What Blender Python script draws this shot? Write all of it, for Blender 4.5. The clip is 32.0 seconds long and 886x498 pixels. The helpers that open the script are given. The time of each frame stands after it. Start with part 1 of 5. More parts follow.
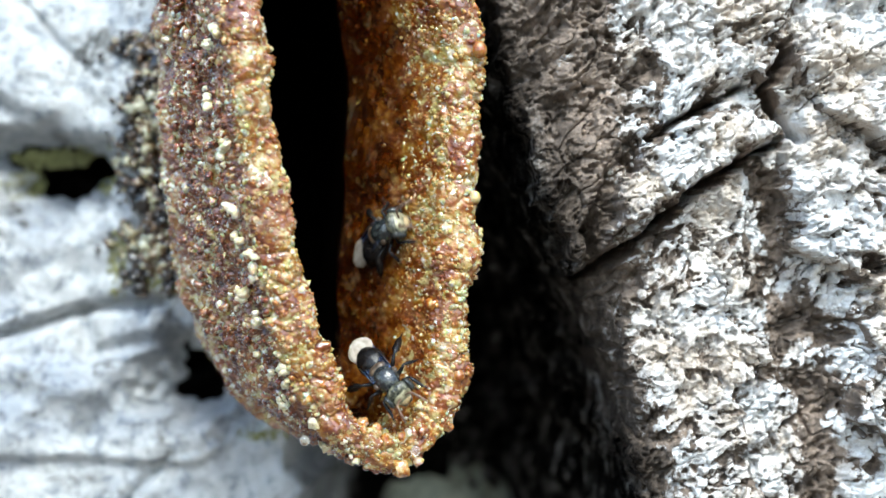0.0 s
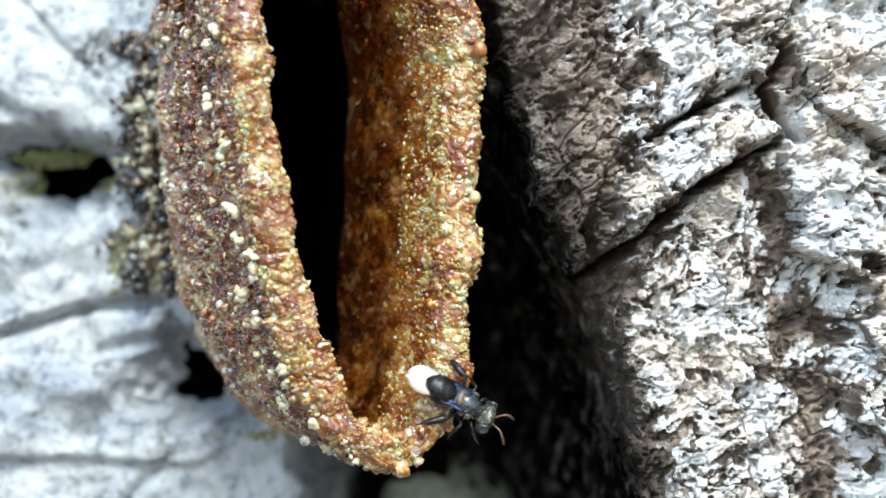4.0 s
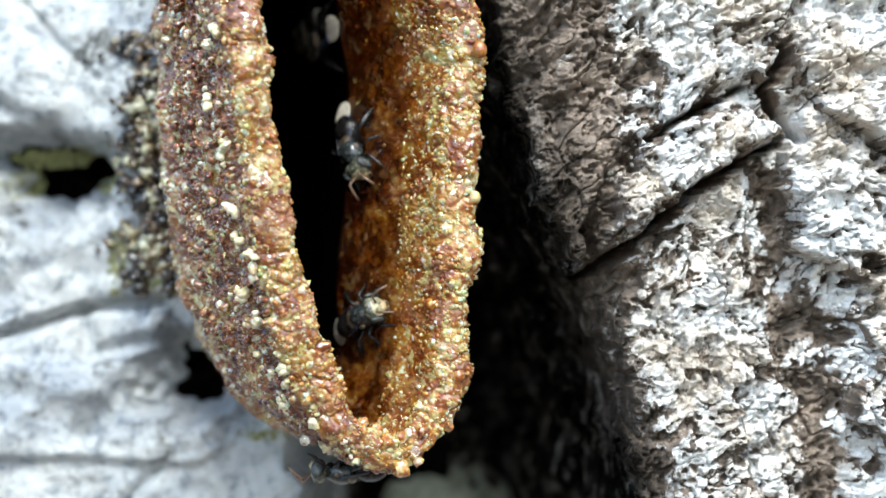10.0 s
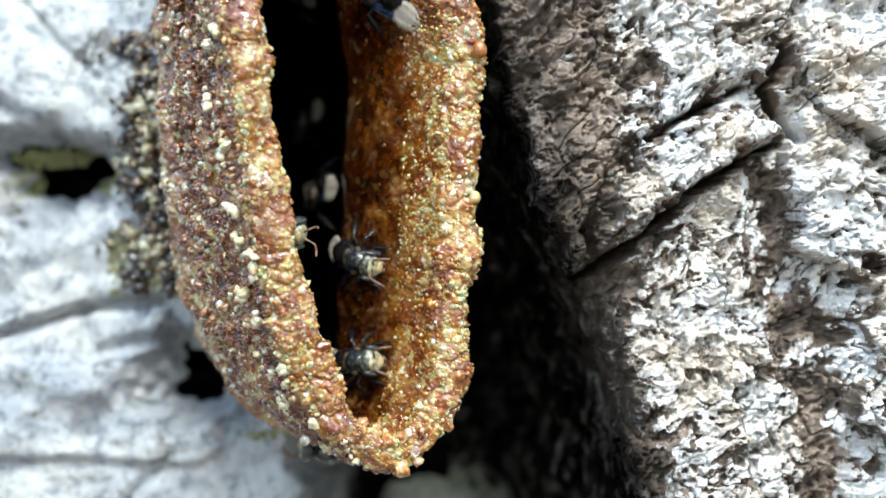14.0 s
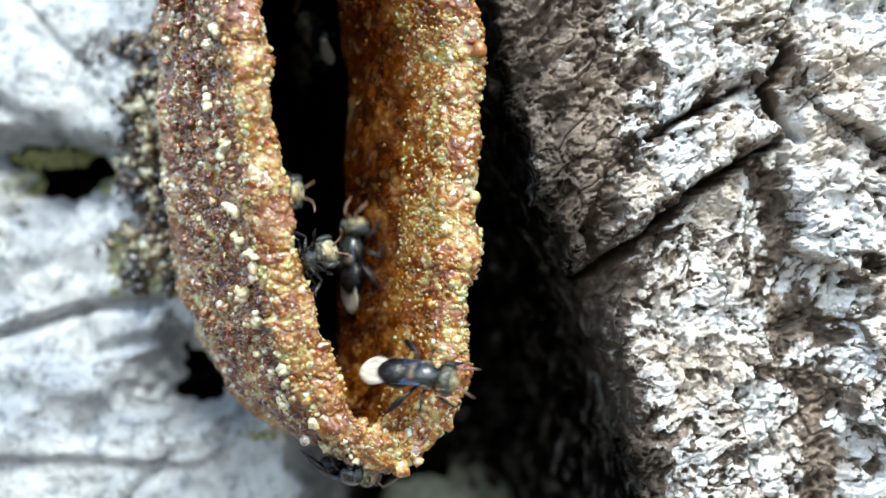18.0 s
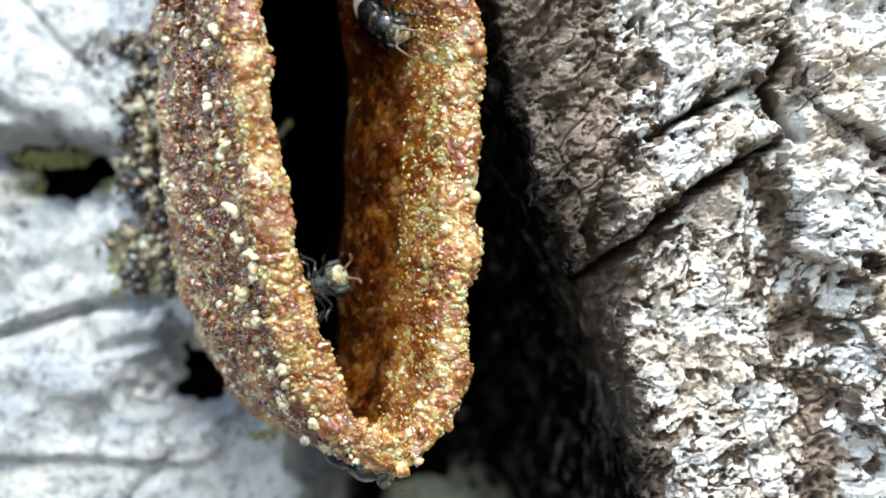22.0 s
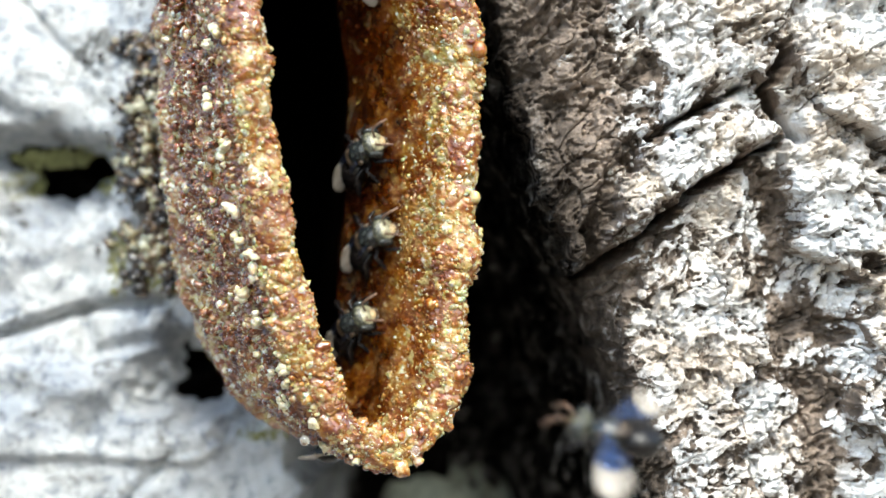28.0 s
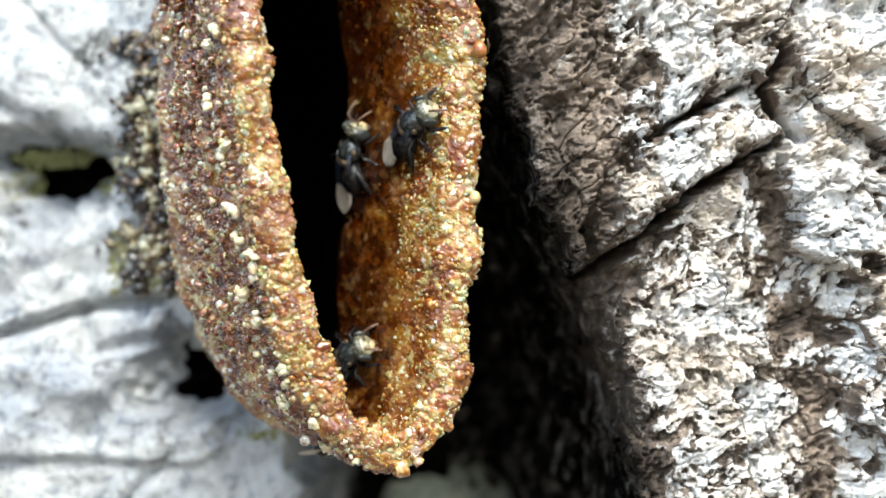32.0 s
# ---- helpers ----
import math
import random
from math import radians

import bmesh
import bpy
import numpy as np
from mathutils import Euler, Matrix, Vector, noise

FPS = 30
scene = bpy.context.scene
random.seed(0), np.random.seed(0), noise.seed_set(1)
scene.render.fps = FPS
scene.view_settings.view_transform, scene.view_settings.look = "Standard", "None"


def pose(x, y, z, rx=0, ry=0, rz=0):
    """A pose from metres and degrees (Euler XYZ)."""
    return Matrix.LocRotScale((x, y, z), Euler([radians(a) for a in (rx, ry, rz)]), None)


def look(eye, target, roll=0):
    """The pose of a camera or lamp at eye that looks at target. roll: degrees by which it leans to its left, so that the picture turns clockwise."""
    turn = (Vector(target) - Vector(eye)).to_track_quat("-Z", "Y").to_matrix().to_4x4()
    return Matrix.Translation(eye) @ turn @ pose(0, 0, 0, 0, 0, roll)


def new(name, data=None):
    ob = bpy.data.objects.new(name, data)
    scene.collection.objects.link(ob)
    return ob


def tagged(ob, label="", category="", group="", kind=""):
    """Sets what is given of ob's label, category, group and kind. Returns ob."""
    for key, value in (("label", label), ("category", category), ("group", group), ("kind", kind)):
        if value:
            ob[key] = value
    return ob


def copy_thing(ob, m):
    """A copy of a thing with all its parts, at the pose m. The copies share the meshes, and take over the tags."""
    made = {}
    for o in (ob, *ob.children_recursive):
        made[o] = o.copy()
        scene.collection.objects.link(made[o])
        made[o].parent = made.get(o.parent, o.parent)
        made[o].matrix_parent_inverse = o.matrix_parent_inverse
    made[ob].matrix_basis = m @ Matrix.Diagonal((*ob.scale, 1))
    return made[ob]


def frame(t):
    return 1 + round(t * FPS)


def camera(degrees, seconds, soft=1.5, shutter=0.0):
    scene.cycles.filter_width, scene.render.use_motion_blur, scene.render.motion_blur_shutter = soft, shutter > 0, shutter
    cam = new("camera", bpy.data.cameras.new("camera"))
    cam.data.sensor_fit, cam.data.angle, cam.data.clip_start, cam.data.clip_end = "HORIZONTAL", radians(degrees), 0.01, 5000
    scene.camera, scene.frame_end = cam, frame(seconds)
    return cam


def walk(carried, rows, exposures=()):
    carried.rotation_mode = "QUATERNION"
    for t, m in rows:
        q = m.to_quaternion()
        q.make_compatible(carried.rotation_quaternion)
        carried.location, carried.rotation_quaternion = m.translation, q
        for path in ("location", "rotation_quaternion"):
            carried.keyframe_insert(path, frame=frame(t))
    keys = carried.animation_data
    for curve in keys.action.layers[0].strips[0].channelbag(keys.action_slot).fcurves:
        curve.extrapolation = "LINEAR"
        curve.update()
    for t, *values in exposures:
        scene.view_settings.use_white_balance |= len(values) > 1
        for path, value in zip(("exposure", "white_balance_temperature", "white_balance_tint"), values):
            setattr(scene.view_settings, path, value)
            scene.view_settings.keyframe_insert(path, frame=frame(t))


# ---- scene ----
MM = 0.001  # the plan is drawn in millimetres

# ---- camera: it stands still ----
EYE = 0.0923
cam = camera(36.0, 32.0, soft=1.45, shutter=0.9)
cam.data.dof.use_dof = True
cam.data.dof.focus_distance = 0.0945
cam.data.dof.aperture_fstop = 20.0
STILL = look((0, -EYE, 0), (0, 0, 0))
walk(cam, [(0, STILL), (32, STILL)], exposures=[(0, 0.70, 6050, 1), (14, 0.70, 6200, 1), (18, 0.70, 6200, 1), (24, 0.76, 6550, 2), (28, 0.79, 6600, 3), (32, 0.79, 6600, 3)])

# ---- light: bright overcast sky, softest from above and to the side of the trunk ----
SUN_UP, SUN_ROUND = 50.0, 10.0
world = bpy.data.worlds.new("sky")
scene.world = world
world.use_nodes = True
wn = world.node_tree.nodes
sky = wn.new("ShaderNodeTexSky")
sky.sky_type = "NISHITA"
sky.sun_disc = False
sky.dust_density = 2.0
sky.ozone_density = 1.0
sky.sun_elevation = radians(SUN_UP)
sky.sun_rotation = radians(180 - SUN_ROUND)
wn["Background"].inputs["Strength"].default_value = 0.28
world.node_tree.links.new(sky.outputs[0], wn["Background"].inputs["Color"])
sun = new("sun", bpy.data.lights.new("sun", "SUN"))
sun.data.energy = 2.75
sun.data.angle = radians(16)
sun.data.color = (1.0, 0.985, 0.955)
sun.matrix_world = look((math.sin(radians(SUN_ROUND)) * math.cos(radians(SUN_UP)),
                         -math.cos(radians(SUN_ROUND)) * math.cos(radians(SUN_UP)), math.sin(radians(SUN_UP))), (0, 0, 0))


# ---- materials ----
def material(name):
    m = bpy.data.materials.new(name)
    m.use_nodes = True
    return m, m.node_tree.nodes, m.node_tree.links, m.node_tree.nodes["Principled BSDF"]


def ramp(nodes, stops, interpolation="LINEAR"):
    r = nodes.new("ShaderNodeValToRGB")
    r.color_ramp.interpolation = interpolation
    while len(r.color_ramp.elements) < len(stops):
        r.color_ramp.elements.new(1.0)
    for e, (at, c) in zip(r.color_ramp.elements, stops):
        e.position = at
        e.color = (*c, 1.0) if len(c) == 3 else c
    return r


def noise_node(nodes, links, coord, per_mm, detail=4.0, rough=0.6, stretch=None):
    n = nodes.new("ShaderNodeTexNoise")
    n.inputs["Scale"].default_value = per_mm * 1000.0
    n.inputs["Detail"].default_value = detail
    n.inputs["Roughness"].default_value = rough
    if stretch:
        mp = nodes.new("ShaderNodeMapping")
        mp.inputs["Scale"].default_value = stretch
        links.new(coord, mp.inputs["Vector"])
        coord = mp.outputs["Vector"]
    links.new(coord, n.inputs["Vector"])
    return n


def mixed(nodes, links, fac, a, b, kind="MIX"):
    m = nodes.new("ShaderNodeMix")
    m.data_type = "RGBA"
    m.blend_type = kind
    for socket, value in ((m.inputs[0], fac), (m.inputs[6], a), (m.inputs[7], b)):
        if isinstance(value, bpy.types.NodeSocket):
            links.new(value, socket)
        else:
            socket.default_value = value if isinstance(value, float) else (*value, 1.0)
    return m.outputs[2]


def bump(nodes, links, bsdf, height, mm, strength=1.0):
    b = nodes.new("ShaderNodeBump")
    b.inputs["Strength"].default_value = strength
    b.inputs["Distance"].default_value = mm * MM
    links.new(height, b.inputs["Height"])
    links.new(b.outputs["Normal"], bsdf.inputs["Normal"])


def bark_material(name, crust, wood, grey, cover, zone=None, fine=1.0, gap_shade=None, tan=(0.72, 0.62, 0.52), speck=0.7):
    """Weathered bark: brown wood under a pale lichen crust. cover: how much the crust hides; zone: where it thins out."""
    m, n, l, p = material(name)
    co = n.new("ShaderNodeTexCoord").outputs["Object"]
    big = noise_node(n, l, co, 0.13 * fine, 3.0)
    mid = noise_node(n, l, co, 0.5 * fine, 6.0, 0.68, (1.0, 1.0, 0.75))
    grain = noise_node(n, l, co, 2.6 * fine, 5.0, 0.7)
    tone = noise_node(n, l, co, 0.9 * fine, 6.0, 0.75)
    brown = ramp(n, [(0.3, tuple(c * 0.35 for c in wood)), (0.48, wood), (0.66, tuple(c * 1.9 for c in wood)), (0.8, tuple(c * 2.3 for c in wood))])
    l.new(mid.outputs["Fac"], brown.inputs["Fac"])
    pale = ramp(n, [(0.31, tuple(c * 0.6 for c in grey)), (0.40, grey), (0.47, crust), (0.57, tuple(min(0.93, c * 1.1) for c in crust))])
    flake = n.new("ShaderNodeAttribute")
    flake.attribute_name = "flake"
    own = n.new("ShaderNodeMath")
    own.operation = "MULTIPLY_ADD"
    l.new(flake.outputs["Fac"], own.inputs[0])
    own.inputs[1].default_value = 0.22
    l.new(tone.outputs["Fac"], own.inputs[2])
    shift = n.new("ShaderNodeMath")
    shift.operation = "SUBTRACT"
    l.new(own.outputs[0], shift.inputs[0])
    shift.inputs[1].default_value = 0.11 if zone else 0.0
    l.new(shift.outputs[0], pale.inputs["Fac"])
    tan_at = ramp(n, [(0.46, (0, 0, 0)), (0.62, (1, 1, 1))])
    l.new(noise_node(n, l, co, 0.17 * fine, 5.0, 0.65).outputs["Fac"], tan_at.inputs["Fac"])
    pale_out = mixed(n, l, tan_at.outputs["Color"], pale.outputs["Color"], mixed(n, l, 1.0, pale.outputs["Color"], tan, "MULTIPLY"))

    def math_node(kind, a, b, c=0.0):
        q = n.new("ShaderNodeMath")
        q.operation = kind
        for socket, value in zip(q.inputs, (a, b, c)):
            if isinstance(value, float):
                socket.default_value = value
            else:
                l.new(value, socket)
        return q.outputs[0]

    level = math_node("MULTIPLY_ADD", grain.outputs["Fac"], 0.9, math_node("ADD", mid.outputs["Fac"], big.outputs["Fac"]))
    relief = level
    level = math_node("MULTIPLY_ADD", level, 1.1, cover - 1.6)
    if zone:
        xyz = n.new("ShaderNodeSeparateXYZ")
        l.new(co, xyz.inputs[0])
        at = math_node("MULTIPLY_ADD", xyz.outputs["Z"], zone[1], math_node("MULTIPLY_ADD", math_node("ADD", mid.outputs["Fac"], big.outputs["Fac"]), 0.012, math_node("ADD", xyz.outputs["X"], -0.012)))
        rng_ = n.new("ShaderNodeMapRange")
        rng_.inputs["From Min"].default_value = (zone[0] - zone[2]) * MM
        rng_.inputs["From Max"].default_value = (zone[0] + zone[2]) * MM
        rng_.inputs["To Min"].default_value = zone[3]
        rng_.inputs["To Max"].default_value = 0.0
        l.new(at, rng_.inputs["Value"])
        level = math_node("ADD", level, rng_.outputs["Result"])
    bare = n.new("ShaderNodeAttribute")
    bare.attribute_name = "bare"
    level = math_node("MULTIPLY_ADD", bare.outputs["Fac"], -0.7, level)
    mask = ramp(n, [(0.40, (0, 0, 0)), (0.60, (1, 1, 1))])
    l.new(level, mask.inputs["Fac"])
    colour = mixed(n, l, mask.outputs["Color"], brown.outputs["Color"], pale_out)
    # shade beside the gap, painted in: bark fades to flecked black
    if gap_shade:
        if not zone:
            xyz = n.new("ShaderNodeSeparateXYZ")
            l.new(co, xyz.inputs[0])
        at2 = math_node("MULTIPLY_ADD", xyz.outputs["Z"], gap_shade[1], math_node("MULTIPLY_ADD", tone.outputs["Fac"], 0.006, xyz.outputs["X"]))
        shade_fade = n.new("ShaderNodeMapRange")
        shade_fade.inputs["From Min"].default_value = (gap_shade[0] + 3.0 - gap_shade[2]) * MM
        shade_fade.inputs["From Max"].default_value = (gap_shade[0] + 3.0 + gap_shade[2]) * MM
        l.new(at2, shade_fade.inputs["Value"])
        if len(gap_shade) > 3:
            shade_fade.inputs["To Min"].default_value, shade_fade.inputs["To Max"].default_value = 1.0, 0.0
        shade_tone = ramp(n, [(0.40, (0.0015, 0.0015, 0.0015)), (0.50, (0.006, 0.0055, 0.005)), (0.57, (0.03, 0.028, 0.025)), (0.66, (0.18, 0.17, 0.16))])
        l.new(mid.outputs["Fac"], shade_tone.inputs["Fac"])
        colour = mixed(n, l, shade_fade.outputs["Result"], shade_tone.outputs["Color"], colour)
        l.new(math_node("MULTIPLY", shade_fade.outputs["Result"], 0.35), p.inputs["Specular IOR Level"])
    else:
        p.inputs["Specular IOR Level"].default_value = 0.35
    specks = ramp(n, [(0.34, (0.40, 0.36, 0.31)), (0.43, (0.95, 0.94, 0.93)), (0.6, (1, 1, 1))])
    l.new(noise_node(n, l, co, 1.5 * fine, 7.0, 0.78, (1.0, 1.0, 0.7)).outputs["Fac"], specks.inputs["Fac"])
    colour = mixed(n, l, speck, colour, mixed(n, l, 1.0, colour, specks.outputs["Color"], "MULTIPLY"))
    l.new(colour, p.inputs["Base Color"])
    p.inputs["Roughness"].default_value = 0.8
    fine_grain = noise_node(n, l, co, 4.5 * fine, 4.0, 0.7)
    bump(n, l, p, math_node("MULTIPLY_ADD", fine_grain.outputs["Fac"], 0.5, grain.outputs["Fac"]) if zone else relief, 0.14 if zone else 0.5, 1.0)
    return m


# both barks below carry painted shade on the side of the crevice
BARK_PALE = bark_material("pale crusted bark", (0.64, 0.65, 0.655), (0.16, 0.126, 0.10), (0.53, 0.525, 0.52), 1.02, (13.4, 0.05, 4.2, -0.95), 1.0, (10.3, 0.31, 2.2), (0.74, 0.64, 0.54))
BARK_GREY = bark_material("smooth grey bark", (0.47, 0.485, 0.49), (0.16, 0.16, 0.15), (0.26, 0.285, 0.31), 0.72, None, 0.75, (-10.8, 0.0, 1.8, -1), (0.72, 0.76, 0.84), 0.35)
BARK_BODY = bark_material("rough grey bark", (0.42, 0.42, 0.41), (0.16, 0.13, 0.11), (0.26, 0.27, 0.28), 0.7, None, 0.05)
BARK_LUMP = bark_material("mossy grey bark", (0.20, 0.22, 0.18), (0.07, 0.07, 0.05), (0.11, 0.12, 0.10), 0.7)
# near-black, no gloss: shade of crevice and pits put into the colour
BARK_SHADE = bark_material("bark blackened for shade", (0.02, 0.019, 0.018), (0.002, 0.0018, 0.0016), (0.01, 0.0095, 0.009), 0.2)
BARK_SHADE.node_tree.nodes["Principled BSDF"].inputs["Specular IOR Level"].default_value = 0.0


def resin_material(name, stops, rough, sss, cell_mm=0.0, clear=0.0, mix=(0.9, 0.4, 1.0), tones_to_shade=(), mottle=()):
    """Granular resin: each grain its own tint. cell_mm: size of the fused grains of a wall; loose grains vary one by one."""
    m, n, l, p = material(name)
    co = n.new("ShaderNodeTexCoord").outputs["Object"]
    spot = noise_node(n, l, co, 1.3, 4.0, 0.65)
    patch = noise_node(n, l, co, 0.36, 3.0)

    def math_node(kind, a, b, c=0.0):
        q = n.new("ShaderNodeMath")
        q.operation = kind
        for socket, value in zip(q.inputs, (a, b, c)):
            if isinstance(value, float):
                socket.default_value = value
            else:
                l.new(value, socket)
        return q.outputs[0]

    pits = n.new("ShaderNodeTexVoronoi")
    pits.inputs["Scale"].default_value = 1000.0 / (cell_mm or 0.3)
    wobble = n.new("ShaderNodeVectorMath")
    wobble.operation = "MULTIPLY_ADD"
    l.new(spot.outputs["Color"], wobble.inputs[0])
    wobble.inputs[1].default_value = (0.0006, 0.0006, 0.0006)
    l.new(co, wobble.inputs[2])
    l.new(wobble.outputs[0], pits.inputs["Vector"])
    if cell_mm:
        tint = n.new("ShaderNodeAttribute")
        tint.attribute_name = "tint"
        single = tint.outputs["Fac"]
    else:
        isl = n.new("ShaderNodeNewGeometry").outputs["Random Per Island"]
        single = math_node("FRACT", math_node("ADD", isl, n.new("ShaderNodeObjectInfo").outputs["Random"]), 0.0)
    total = math_node("MULTIPLY_ADD", patch.outputs["Fac"], mix[0], math_node("MULTIPLY_ADD", single, mix[1], math_node("MULTIPLY", spot.outputs["Fac"], mix[2])))
    level = math_node("ADD", total, 0.49 - 0.5 * sum(mix))
    r = ramp(n, stops)
    l.new(level, r.inputs["Fac"])
    colour = r.outputs["Color"]
    if tones_to_shade:  # resin tones follow each other inward; the last ones paint the shade inside
        tone_shade_at = n.new("ShaderNodeAttribute")
        tone_shade_at.attribute_name = "tone_shade_at"
    for k, more in enumerate(tones_to_shade):
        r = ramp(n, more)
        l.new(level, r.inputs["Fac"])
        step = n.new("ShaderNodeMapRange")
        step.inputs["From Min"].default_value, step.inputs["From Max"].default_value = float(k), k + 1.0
        l.new(tone_shade_at.outputs["Fac"], step.inputs["Value"])
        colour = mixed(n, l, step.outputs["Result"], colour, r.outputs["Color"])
    for per_mm, lo, hi, tone, most in mottle:  # dull and yellow patches, bead by bead
        at = ramp(n, [(lo, (0, 0, 0)), (hi, (most, most, most))])
        l.new(math_node("MULTIPLY_ADD", single, 0.16, noise_node(n, l, wobble.outputs[0], per_mm, 4.0, 0.65).outputs["Fac"]), at.inputs["Fac"])
        fade = at.outputs["Color"]
        if tones_to_shade:
            less = n.new("ShaderNodeMapRange")
            less.inputs["From Min"].default_value, less.inputs["From Max"].default_value = 1.9, 2.8
            less.inputs["To Min"].default_value, less.inputs["To Max"].default_value = 1.0, 0.12
            l.new(tone_shade_at.outputs["Fac"], less.inputs["Value"])
            fade = math_node("MULTIPLY", fade, less.outputs["Result"])
        colour = mixed(n, l, fade, colour, tone)
    l.new(colour, p.inputs["Base Color"])
    p.inputs["Roughness"].default_value = rough
    p.inputs["Subsurface Weight"].default_value = sss
    p.inputs["Subsurface Radius"].default_value = (1.0, 0.45, 0.12)
    p.inputs["Subsurface Scale"].default_value = 0.0006
    p.inputs["IOR"].default_value = 1.53
    p.inputs["Transmission Weight"].default_value = clear
    p.inputs["Coat Weight"].default_value = 0.7
    p.inputs["Coat Roughness"].default_value = 0.03
    fine = noise_node(n, l, co, 7.0, 2.0)
    height = math_node("MULTIPLY_ADD", fine.outputs["Fac"], 0.35, math_node("MULTIPLY_ADD", pits.outputs["Distance"], -1.0, math_node("MULTIPLY", spot.outputs["Fac"], 0.6)))
    bump(n, l, p, height, 0.05, 0.8)
    return m


AGED = [(0.18, (0.040, 0.009, 0.005)), (0.42, (0.125, 0.030, 0.011)), (0.56, (0.24, 0.082, 0.022)), (0.66, (0.34, 0.235, 0.115)), (0.86, (0.72, 0.68, 0.53))]
AMBER_STOPS = [(0.14, (0.15, 0.035, 0.012)), (0.34, (0.25, 0.070, 0.012)), (0.49, (0.38, 0.16, 0.024)), (0.61, (0.46, 0.31, 0.09)), (0.73, (0.65, 0.55, 0.28)), (0.90, (0.78, 0.74, 0.57))]
GOLD = [(0.14, (0.09, 0.016, 0.002)), (0.38, (0.20, 0.055, 0.006)), (0.54, (0.29, 0.125, 0.014)), (0.70, (0.39, 0.26, 0.06)), (0.90, (0.55, 0.47, 0.26))]
# orange-brown resin, darkened as well for the shade inside the tube
HONEY_SHADED = [(0.16, (0.012, 0.0018, 0.0003)), (0.40, (0.045, 0.0078, 0.0006)), (0.62, (0.085, 0.020, 0.0014)), (0.88, (0.15, 0.062, 0.009))]
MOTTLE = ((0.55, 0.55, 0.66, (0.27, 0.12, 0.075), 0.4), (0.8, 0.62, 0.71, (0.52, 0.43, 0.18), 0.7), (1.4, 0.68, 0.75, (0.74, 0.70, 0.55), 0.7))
# shade deep in the tube, painted as a near-black resin tone
DEEP_SHADE = [(0.16, (0.006, 0.0010, 0.0003)), (0.40, (0.018, 0.0034, 0.0004)), (0.62, (0.036, 0.0085, 0.0008)), (0.88, (0.09, 0.035, 0.005))]
RIM_STOPS = [(0.12, (0.16, 0.036, 0.008)), (0.30, (0.28, 0.085, 0.014)), (0.45, (0.41, 0.195, 0.034)), (0.57, (0.51, 0.365, 0.14)), (0.72, (0.66, 0.57, 0.31)), (0.90, (0.78, 0.74, 0.58))]
RESIN_OUT = resin_material("aged granular resin", AGED, 0.08, 0.7, 0.0, 0.2, (1.1, 0.3, 1.0), mottle=MOTTLE[2:])
RESIN_RIM = resin_material("amber granular resin", RIM_STOPS, 0.08, 0.75, 0.0, 0.15, (0.95, 0.36, 0.9), mottle=MOTTLE)
RESIN_GOLD = resin_material("smooth amber resin", GOLD, 0.10, 0.7, 0.0, 0.15)
WALL = resin_material("fused granular resin", AGED, 0.12, 0.6, 0.4, 0.2, (0.9, 0.6, 0.6), (AMBER_STOPS, GOLD, HONEY_SHADED, DEEP_SHADE), MOTTLE)
RESIN_OLD = resin_material("old dark resin", [(0.25, (0.004, 0.004, 0.005)), (0.48, (0.02, 0.014, 0.010)), (0.60, (0.11, 0.06, 0.03)), (0.72, (0.26, 0.25, 0.15)), (0.9, (0.5, 0.5, 0.42))], 0.25, 0.1)
RESIN_CREAM = resin_material("cream resin", [(0.1, (0.42, 0.33, 0.18)), (0.5, (0.60, 0.52, 0.34)), (0.9, (0.76, 0.71, 0.56))], 0.3, 0.3)
RESIN_CLEAR = bpy.data.materials.new("clear resin")
RESIN_CLEAR.use_nodes = True
clear_p = RESIN_CLEAR.node_tree.nodes["Principled BSDF"]
clear_p.inputs["Base Color"].default_value = (0.93, 0.86, 0.74, 1)
clear_p.inputs["Transmission Weight"].default_value = 0.9
clear_p.inputs["Roughness"].default_value = 0.06
clear_p.inputs["IOR"].default_value = 1.5


def plain(name, colour, rough=0.5, metal=0.0):
    m, n, l, p = material(name)
    co = n.new("ShaderNodeTexCoord").outputs["Object"]
    g = noise_node(n, l, co, 2.5, 3.0)
    r = ramp(n, [(0.3, tuple(c * 0.6 for c in colour)), (0.7, tuple(min(0.95, c * 1.3) for c in colour))])
    l.new(g.outputs["Fac"], r.inputs["Fac"])
    l.new(r.outputs["Color"], p.inputs["Base Color"])
    p.inputs["Roughness"].default_value = rough
    p.inputs["Metallic"].default_value = metal
    return m


SOIL = plain("leaf-littered soil", (0.11, 0.085, 0.06), 0.9)
# near-black and without gloss: the hollow's shade is in this colour
CAVITY = plain("shade-black hollow lining", (0.004, 0.003, 0.0025), 1.0)
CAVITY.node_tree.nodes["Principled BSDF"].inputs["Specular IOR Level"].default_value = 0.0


# ---- shape tools ----
def hashed(ix, iy, seed):
    h = (ix.astype(np.int64) * 374761393 + iy.astype(np.int64) * 668265263 + seed * 982451653) & 0xFFFFFFFF
    h = ((h ^ (h >> 13)) * 1274126177) & 0xFFFFFFFF
    h = ((h ^ (h >> 16)) * 2246822519) & 0xFFFFFFFF
    return ((h ^ (h >> 15)) & 0xFFFFFF) / float(0x1000000)


